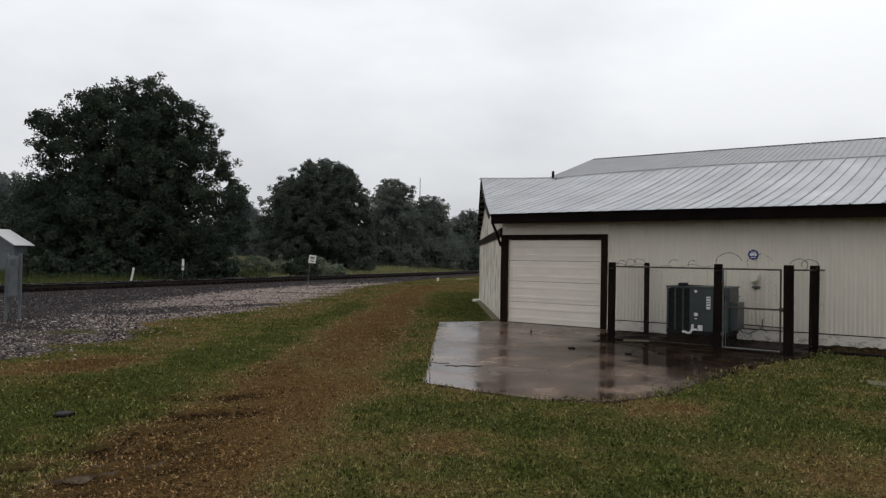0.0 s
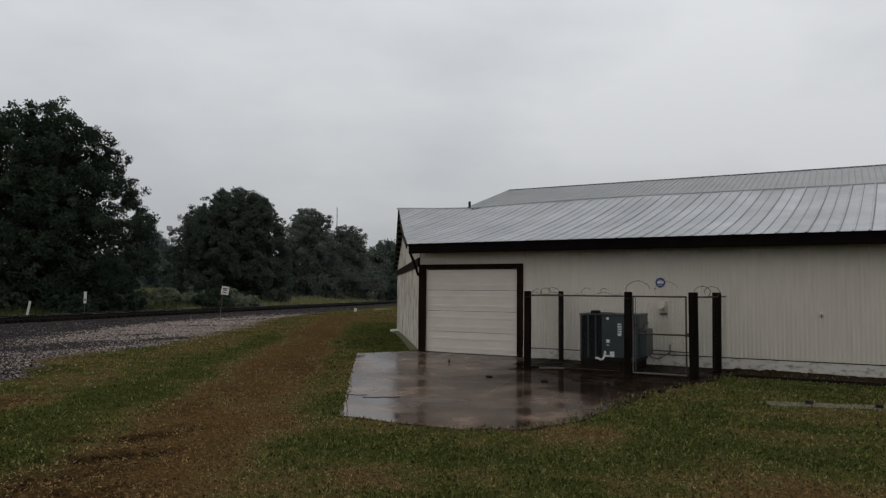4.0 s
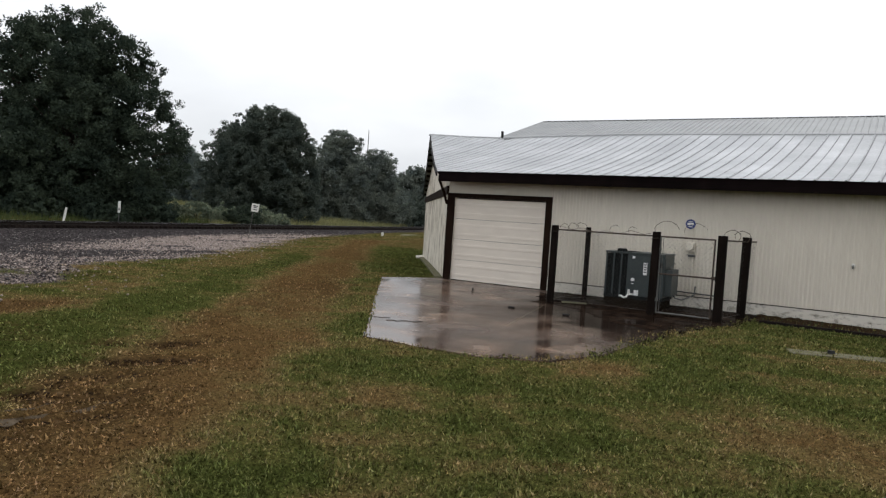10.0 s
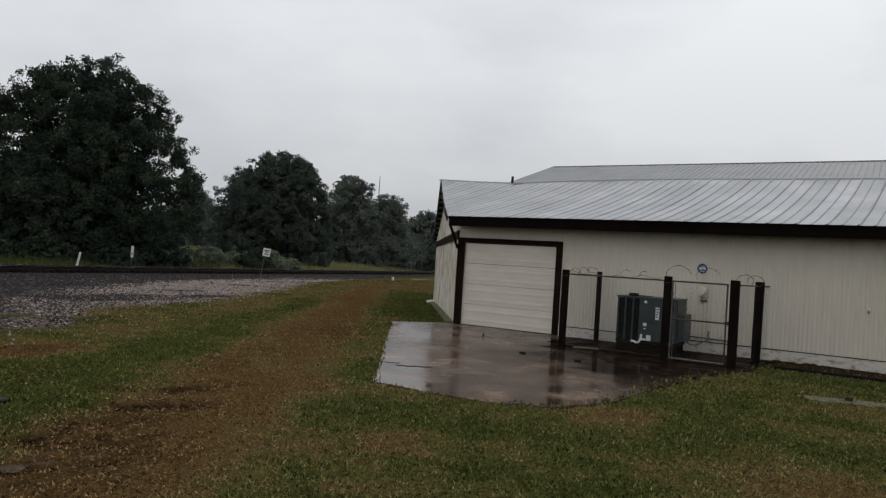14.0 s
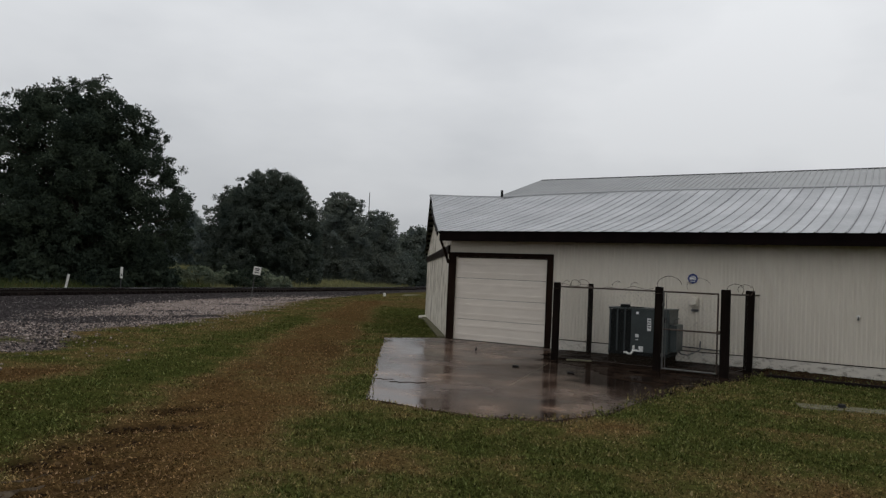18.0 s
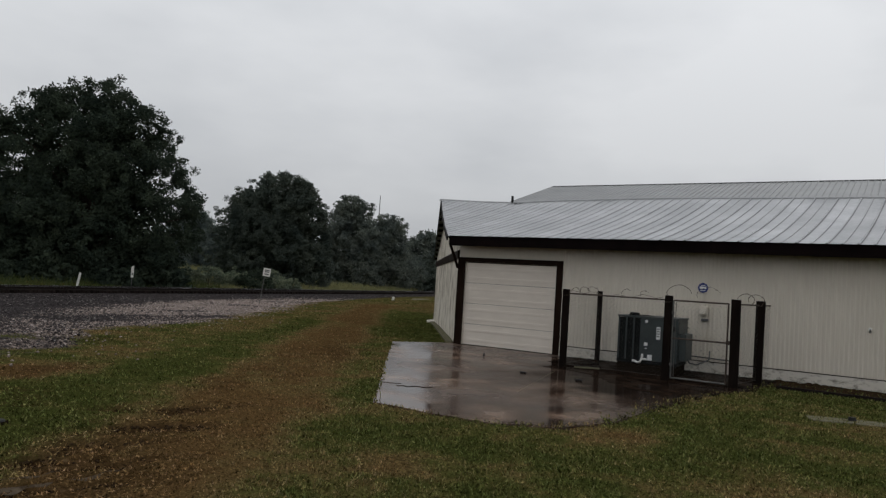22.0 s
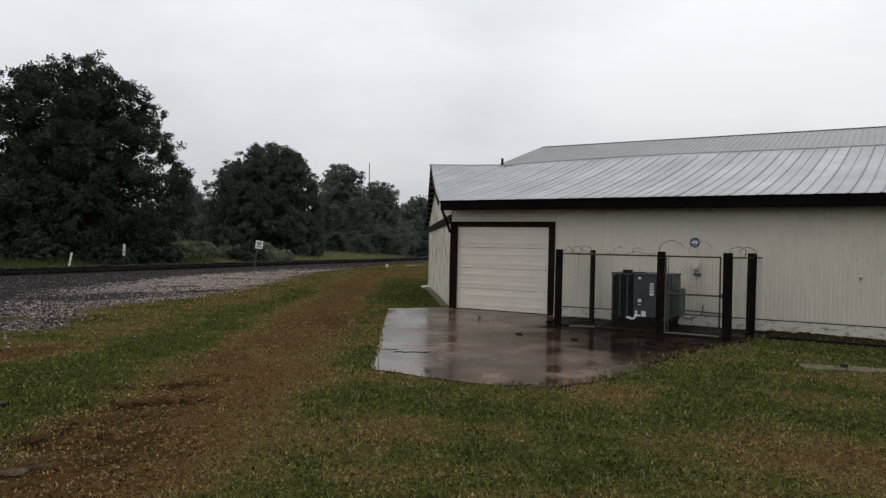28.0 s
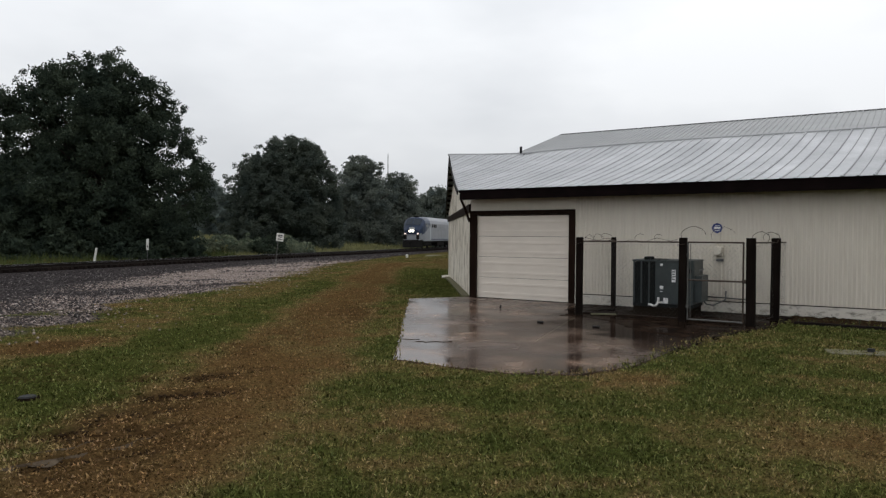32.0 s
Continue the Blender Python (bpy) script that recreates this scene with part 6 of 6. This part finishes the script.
# ---- small things on the apron and lawn ----
def make_litter():
    rng = random.Random(12)
    for x, y, l in ((3.88, -3.94, 0.11), (4.97, -3.98, 0.12)):
        bm = box(-l / 2, l / 2, -0.03, 0.03, 0.0, 0.025, 0.008)
        ob = part("wood_scrap", bm, BLACK)
        ob.matrix_basis = pose(x, y, 0.001, 0, 0, rng.uniform(-30, 30))
        tagged(ob, "small black scrap lying on the wet concrete", "scrap")
    ob = part("upright_stub", rod((0, 0, 0), (0.01, 0, 0.07), 0.022, 0.018, 8), BLACK)
    ob.matrix_basis = pose(2.01, -2.08, 0)
    tagged(ob, "small dark stub standing on the wet concrete", "stub")
    for (x, y, l, a) in ((4.15, -1.7, 0.75, 42), (4.35, -2.0, 0.5, 30), (4.05, -1.2, 0.6, 62)):
        ob = part("board", box(-l / 2, l / 2, -0.045, 0.045, 0, 0.03, 0.004), SUNKEN if l < 0.55 else TIE)
        ob.matrix_basis = pose(x, y, 0.002, 0, 0, a)
        tagged(ob, "short weathered board lying inside the fence", "board")
    # a concrete strip with a dark cap let into the lawn
    s = part("concrete_strip", box(-0.80, 0.95, -0.20, 0.20, -0.1, 0.012, 0.012), SUNKEN)
    s.matrix_basis = pose(9.35, -4.22, -0.02, 0, 0, 18)
    tagged(s, "old concrete strip sunk in the lawn", "concrete strip")
    for cx, cy in ((9.12, -4.27), (9.98, -4.12)):
        c = part("pipe_cap", rod((0, 0, 0), (0, 0, 0.045), 0.055, 0.045, 12), BLACK)
        c.matrix_basis = pose(cx, cy, 0.0)
        tagged(c, "small black cap on the concrete strip", "cap", "caps on the strip")
    # valve box lid in the grass
    z = float(land(2.5, -12.35))
    v = thing("drain_lid", pose(2.5, -12.35, z), "round dark iron drain lid in the grass", "drain lid")
    part("rim", rod((0, 0, -0.05), (0, 0, 0.022), 0.11, 0.10, 18), LITTER, v)
    part("lid", rod((0, 0, 0.022), (0, 0, 0.034), 0.085, 0.07, 18), BLACK, v)
    # splash pad at the foot of the end wall
    n = 14
    ring = [(0.30 * math.cos(6.283 * k / n) * rng.uniform(0.8, 1.15), 0.62 * math.sin(6.283 * k / n) * rng.uniform(0.85, 1.1)) for k in range(n)]
    q = part("splash_block", prism(ring, -0.08, 0.045), FOOTING)
    q.matrix_basis = pose(-6.78, 9.25, float(land(-6.78, 9.25)) + 0.02, 2, 0, 34)
    tagged(q, "broken pale concrete pad at the end wall's foot", "splash block")
    # concrete kerb along the end wall's foot
    a, c = Vector((end_x(0.25) - 0.02, 0.25, 0)), Vector((end_x(9.6) - 0.02, 9.6, 0))
    k = thing("wall_kerb", None, "stained concrete kerb along the end wall's foot", "kerb")
    d = (c - a) / 6
    side = Vector((-d.y, d.x, 0)).normalized() * 0.20
    for m in range(6):
        p, q2 = a + d * m, a + d * (m + 0.99)
        p.z = float(land(p.x, p.y)) + 0.05
        q2.z = float(land(q2.x, q2.y)) + 0.05
        part("kerb_length", slab_of([p, q2, q2 + side, p + side], 0.2), SUNKEN, k)


make_litter()


# ---- the parked pickup from whose window the view is taken ----
CARPAINT = surface("silver_violet_car_paint", (0.14, 0.13, 0.145), (0.20, 0.19, 0.205), 2.0, (0.25, 0.4), metal=0.3, relief=0.03, shine=0.5)
TINT, tint_nt, tint_bs = material("car_window_glass")
tint_bs.inputs["Base Color"].default_value = (0.75, 0.82, 0.85, 1)
tint_bs.inputs["Roughness"].default_value = 0.03
tint_bs.inputs["Transmission Weight"].default_value = 0.9


def make_pickup():
    """x runs ahead, y to the driver's side; the driver's window is open."""
    t = thing("pickup_truck", pose(9.310, -15.687, 0.0, 0, 0, 59.0), "silver pickup truck parked on the lawn, window down", "truck")
    part("door", box(-0.62, 1.05, -0.075, 0.0, 0.55, 1.30, 0.03), CARPAINT, t)
    part("window_seal", tube([(-0.6, -0.03, 1.300), (0.30, -0.03, 1.300), (0.44, -0.006, 1.334), (0.54, 0.0, 1.340), (0.74, 0.0, 1.342), (1.0, 0.0, 1.344)], 0.005, 6), BLACK, t, "black rubber window seal")
    part("bed_side", box(-3.1, -0.66, -0.08, 0.0, 0.55, 1.22, 0.04), CARPAINT, t)
    part("bed_side", box(-3.1, -0.66, -1.90, -1.82, 0.55, 1.22, 0.04), CARPAINT, t)
    part("tailgate", box(-3.16, -3.10, -1.88, -0.02, 0.6, 1.2, 0.02), CARPAINT, t)
    part("floor_pan", box(-3.1, 2.3, -1.85, -0.05, 0.42, 0.55, 0.02), BLACK, t)
    part("far_door", box(-0.62, 1.05, -1.90, -1.825, 0.55, 1.30, 0.03), CARPAINT, t)
    part("cab_back", box(-0.70, -0.63, -1.85, -0.05, 0.55, 1.40, 0.02), CARPAINT, t)
    part("fender", box(1.07, 2.45, -0.14, 0.0, 0.62, 1.16, 0.05), CARPAINT, t)
    part("fender", box(1.07, 2.45, -1.90, -1.76, 0.62, 1.16, 0.05), CARPAINT, t)
    part("hood", box(1.25, 2.42, -1.74, -0.16, 1.02, 1.15, 0.05), CARPAINT, t)
    part("dashboard", box(0.85, 1.23, -1.80, -0.10, 0.75, 1.16, 0.05), BLACK, t)
    part("grille", box(2.43, 2.50, -1.5, -0.4, 0.65, 1.02, 0.02), BLACK, t)
    part("bumper", box(2.46, 2.62, -1.88, -0.02, 0.45, 0.64, 0.04), STEEL, t)
    part("roof", box(-0.65, 0.72, -1.78, -0.12, 1.96, 2.02, 0.025), CARPAINT, t)
    for y in (-0.10, -1.80):
        part("windscreen_pillar", tube([(1.22, y, 1.16), (0.98, y, 1.62), (0.72, y - 0.03 * (1 if y > -1 else -1), 1.97)], 0.035, 6), CARPAINT, t)
        part("rear_pillar", tube([(-0.64, y, 1.25), (-0.62, y, 1.97)], 0.05, 6), CARPAINT, t)
    rim = [(0.10, 0.02), (0.50, 0.02), (0.49, 0.14), (0.442, 0.205), (0.36, 0.250), (0.274, 0.275), (0.19, 0.284), (0.12, 0.278), (0.09, 0.25)]
    bm = bmesh.new()
    mid = (0.28, 0.14)
    rings = [[bm.verts.new((mid[0] + (x - mid[0]) * k, mid[1] + (y - mid[1]) * k, z)) for x, y in rim] for k, z in ((0.8, 1.04), (0.97, 1.08), (1.0, 1.19), (0.985, 1.241), (0.94, 1.262), (0.80, 1.271), (0.4, 1.274))]
    for lo, hi in zip(rings, rings[1:]):
        for k in range(len(rim)):
            bm.faces.new((lo[k], lo[(k + 1) % len(rim)], hi[(k + 1) % len(rim)], hi[k]))
    bm.faces.new(rings[-1])
    bm.faces.new(rings[0][::-1])
    mirror = part("mirror_housing", bm, CARPAINT, t, "silver door mirror", True)
    part("mirror_arm", box(0.20, 0.30, -0.03, 0.03, 1.10, 1.18, 0.02), BLACK, mirror)
    part("mirror_glass", box(0.080, 0.088, 0.05, 0.24, 1.08, 1.225), GLASSDARK_CAR, mirror, "dark mirror glass")
    part("seat", box(-0.55, 0.0, -0.85, -0.25, 0.6, 0.8, 0.05), BLACK, t)
    part("quarter_glass", box(0.46, 1.0, -0.004, 0.004, 1.295, 1.336, 0.001), TINT, t, "edge of the lowered window glass")
    for x in (1.75, -2.2):
        for y0, y1 in ((-0.30, -0.05), (-1.85, -1.60)):
            wheel = part("wheel", rod((x, y0, 0.37), (x, y1, 0.37), 0.37, 0.37, 24), BLACK, t, "black tyre")
            part("rim", rod((x, y1 + 0.002 if y0 > -1 else y0 - 0.002, 0.37), (x, y1 + 0.012 if y0 > -1 else y0 - 0.012, 0.37), 0.22, 0.20, 16), STEEL, wheel)
    return t


GLASSDARK_CAR = surface("mirror_dark_glass", (0.02, 0.02, 0.02), (0.04, 0.04, 0.045), 3.0, (0.03, 0.06), metal=0.8)
make_pickup()

# ---- the train ----
SILVER = surface("brushed_train_silver", (0.17, 0.18, 0.195), (0.27, 0.28, 0.30), 1.2, (0.35, 0.5), metal=0.25, space="Object")
TRAINBLUE = surface("deep_blue_train_paint", (0.009, 0.019, 0.046), (0.017, 0.033, 0.074), 1.5, (0.3, 0.45), space="Object")
GLASSDARK = surface("dark_window_glass", (0.008, 0.010, 0.012), (0.020, 0.024, 0.028), 3.0, (0.05, 0.12), space="Object")
SCREEN = surface("tinted_windscreen_glass", (0.014, 0.020, 0.030), (0.028, 0.038, 0.054), 3.0, (0.10, 0.18), space="Object", shine=0.25)
UNDER = surface("black_undercarriage", (0.006, 0.006, 0.006), (0.022, 0.020, 0.018), 4.0, (0.7, 0.9), space="Object", shine=0.05)
LAMP, lamp_nt, lamp_bs = material("headlamp_glow")
lamp_bs.inputs["Base Color"].default_value = (1.0, 0.95, 0.85, 1)
lamp_bs.inputs["Emission Color"].default_value = (1.0, 0.93, 0.80, 1)
lamp_bs.inputs["Emission Strength"].default_value = 7.0
DITCH, ditch_nt, ditch_bs = material("ditch_lamp_glow")
ditch_bs.inputs["Base Color"].default_value = (1.0, 0.85, 0.75, 1)
ditch_bs.inputs["Emission Color"].default_value = (1.0, 0.70, 0.58, 1)
ditch_bs.inputs["Emission Strength"].default_value = 1.3


def train_section(x, half, z0, zs, zt, ht):
    """One cross-section of the car body: sill, side, rounded roof."""
    return [(x, -half, z0), (x, -half, zs), (x, -half * 0.93, zs + (zt - zs) * 0.45), (x, -half * 0.70, zs + (zt - zs) * 0.85), (x, -ht, zt),
            (x, ht, zt), (x, half * 0.70, zs + (zt - zs) * 0.85), (x, half * 0.93, zs + (zt - zs) * 0.45), (x, half, zs), (x, half, z0)]


def make_train():
    """A passenger locomotive; x runs ahead, z up from the rail."""
    t = thing("locomotive", None, "silver and blue passenger diesel locomotive with bright headlamps", "train")
    # long body
    rows = [train_section(x, 1.53, 1.05, 3.52, 4.42, 0.75) for x in (-20.6, -14.0, -8.0, -4.0)]
    bm = sheet(rows)
    bm.faces.new([v for v in bm.verts][:10])
    part("body", bm, SILVER, t, "silver ribbed body")
    # cab: silver below, blue above, sloping windscreen
    lower = [[(-4.0, -1.53, 1.05), (-4.0, -1.53, 3.44), (-4.0, 1.53, 3.44), (-4.0, 1.53, 1.05)],
             [(-1.6, -1.53, 1.05), (-1.6, -1.53, 2.75), (-1.6, 1.53, 2.75), (-1.6, 1.53, 1.05)],
             [(-0.15, -1.20, 1.15), (-0.35, -1.20, 2.05), (-0.35, 1.20, 2.05), (-0.15, 1.20, 1.15)],
             [(0.05, -0.80, 1.15), (-0.15, -0.80, 2.05), (-0.15, 0.80, 2.05), (0.05, 0.80, 1.15)]]
    bm = sheet(lower)
    bm.verts.ensure_lookup_table()
    bm.faces.new([bm.verts[k] for k in (12, 13, 14, 15)])
    part("cab_lower", bm, SILVER, t, "silver nose")
    blue = [train_section(-4.0, 1.54, 3.30, 3.52, 4.43, 0.75), train_section(-2.6, 1.54, 2.65, 3.52, 4.42, 0.75),
            train_section(-1.6, 1.54, 2.25, 3.50, 4.30, 0.7), train_section(-0.80, 1.38, 1.95, 2.95, 3.48, 0.7), train_section(-0.14, 1.02, 1.95, 2.40, 2.62, 0.7)]
    bm = sheet(blue)
    bm.verts.ensure_lookup_table()
    bm.faces.new([bm.verts[k] for k in range(40, 50)])
    cab = part("cab_upper", bm, TRAINBLUE, t, "deep blue upper cab")
    for sg in (-1, 1):
        w = [(-0.60, sg * 0.05, 3.28), (-0.62, sg * 1.08, 3.22), (-1.47, sg * 1.08, 4.08), (-1.47, sg * 0.05, 4.17)]
        part("windscreen", slab_of([(x + 0.03, y, z + 0.03) for x, y, z in (w if sg > 0 else w[::-1])], 0.02), SCREEN, cab, "blue-grey tinted windscreen pane")
        part("cab_window", box(-2.9, -2.1, sg * 1.54 - 0.01, sg * 1.54 + 0.012, 2.98, 3.40, 0.004), GLASSDARK, cab)
        for x in (-5.4, -6.3, -7.2):
            part("side_window", box(x - 0.32, x + 0.32, sg * 1.53 - 0.012, sg * 1.53 + 0.012, 2.95, 3.42, 0.004), UNDER, t, "dark side window")
        part("stripe", box(-20.5, -4.2, sg * 1.53 - 0.006, sg * 1.53 + 0.006, 1.12, 1.32), TRAINBLUE, t, "thin blue stripe")
        for k in range(9):
            x = -9.0 - k * 1.25
            part("vent_grille", box(x - 0.42, x + 0.42, sg * 1.53 - 0.01, sg * 1.53 + 0.01, 2.5, 3.2, 0.004), SILVER, t)
        part("cab_door", box(-4.55, -3.95, sg * 1.535 - 0.008, sg * 1.535 + 0.008, 1.2, 3.0, 0.004), GREYBOX, t)
        lamp = part("ditch_lamp", rod((-0.2, sg * 0.90, 2.06), (0.14, sg * 0.90, 2.06), 0.08, 0.09, 14), DITCH, t, "dim warm ditch lamp")
        head = part("headlamp", rod((-0.14, sg * 0.19, 2.45), (0.10, sg * 0.19, 2.45), 0.14, 0.15, 14), LAMP, t, "glowing round headlamp")
        part("handrail", tube([(-0.2, sg * 1.30, 1.2), (-0.1, sg * 1.32, 1.7), (-0.35, sg * 1.34, 2.2)], 0.025, 5), STEEL, t)
        part("lamp_recess", box(-0.1, 0.10, sg * 0.90 - 0.20, sg * 0.90 + 0.20, 1.28, 1.86, 0.02), UNDER, t)
    part("nose_band", box(-0.2, 0.0, -0.78, 0.78, 1.98, 2.35, 0.03), TRAINBLUE, t, "deep blue nose band")
    part("lamp_housing", box(-0.35, 0.05, -0.48, 0.48, 2.26, 2.64, 0.03), SEAM, t)
    part("number_board", box(-0.35, 0.0, -0.35, 0.35, 2.72, 2.90, 0.02), LABELWHITE, t, "pale plain board")
    part("roof_horn", box(-2.6, -2.2, -0.3, 0.3, 4.40, 4.56, 0.03), UNDER, t)
    for x in (-7, -10, -13, -16):
        part("roof_fan", rod((x, 0, 4.40), (x, 0, 4.52), 0.65, 0.6, 18), SEAM, t)
    # pilot, coupler, underframe
    pl = [[(-0.6, -1.45, 1.22), (0.07, -0.85, 1.22), (0.25, 0, 1.22), (0.07, 0.85, 1.22), (-0.6, 1.45, 1.22)],
          [(-0.5, -1.45, 0.15), (0.35, -0.85, 0.15), (0.6, 0, 0.15), (0.35, 0.85, 0.15), (-0.5, 1.45, 0.15)]]
    part("pilot", sheet(pl), UNDER, t, "black snow pilot")
    part("coupler", box(0.2, 0.8, -0.14, 0.14, 0.72, 1.0, 0.04), UNDER, t)
    part("underframe", box(-20.4, -0.6, -1.40, 1.40, 0.85, 1.06, 0.02), UNDER, t)
    part("fuel_tank", box(-13.0, -8.6, -1.35, 1.35, 0.3, 0.86, 0.12), UNDER, t)
    for bx in (-3.9, -17.0):
        for sg in (-1, 1):
            fr = part("bogie_frame", box(bx - 2.1, bx + 2.1, sg * 1.12 - 0.1, sg * 1.12 + 0.1, 0.42, 0.80, 0.05), UNDER, t)
            for wx in (-1.35, 1.35):
                wheel = part("wheel", rod((bx + wx, sg * 0.70, 0.51), (bx + wx, sg * 0.84, 0.51), 0.51, 0.51, 24), UNDER, t, "steel wheel")
                part("axle_box", box(bx + wx - 0.2, bx + wx + 0.2, sg * 1.12 - 0.16, sg * 1.12 + 0.16, 0.32, 0.7, 0.04), UNDER, t)
    return t


LOCO = make_train()
LOCO.scale = (1.03, 1.03, 1.03)


def train_at(s):
    p, q = on_track(s, 0, RAIL_Z), on_track(s + 15, 0, RAIL_Z)
    return pose(p.x, p.y, p.z, 0, 0, math.degrees(math.atan2(p.y - q.y, p.x - q.x)))


def motions():
    """The train rolls up from behind the hall at an even pace."""
    rows = []
    for k in range(65):
        t = k * 0.5
        rows.append((t, train_at(TRAIN_S32 + TRAIN_V * (32.0 - t))))
    walk(LOCO, rows)


TRAIN_S32, TRAIN_V = 67.0, 10.0
motions()
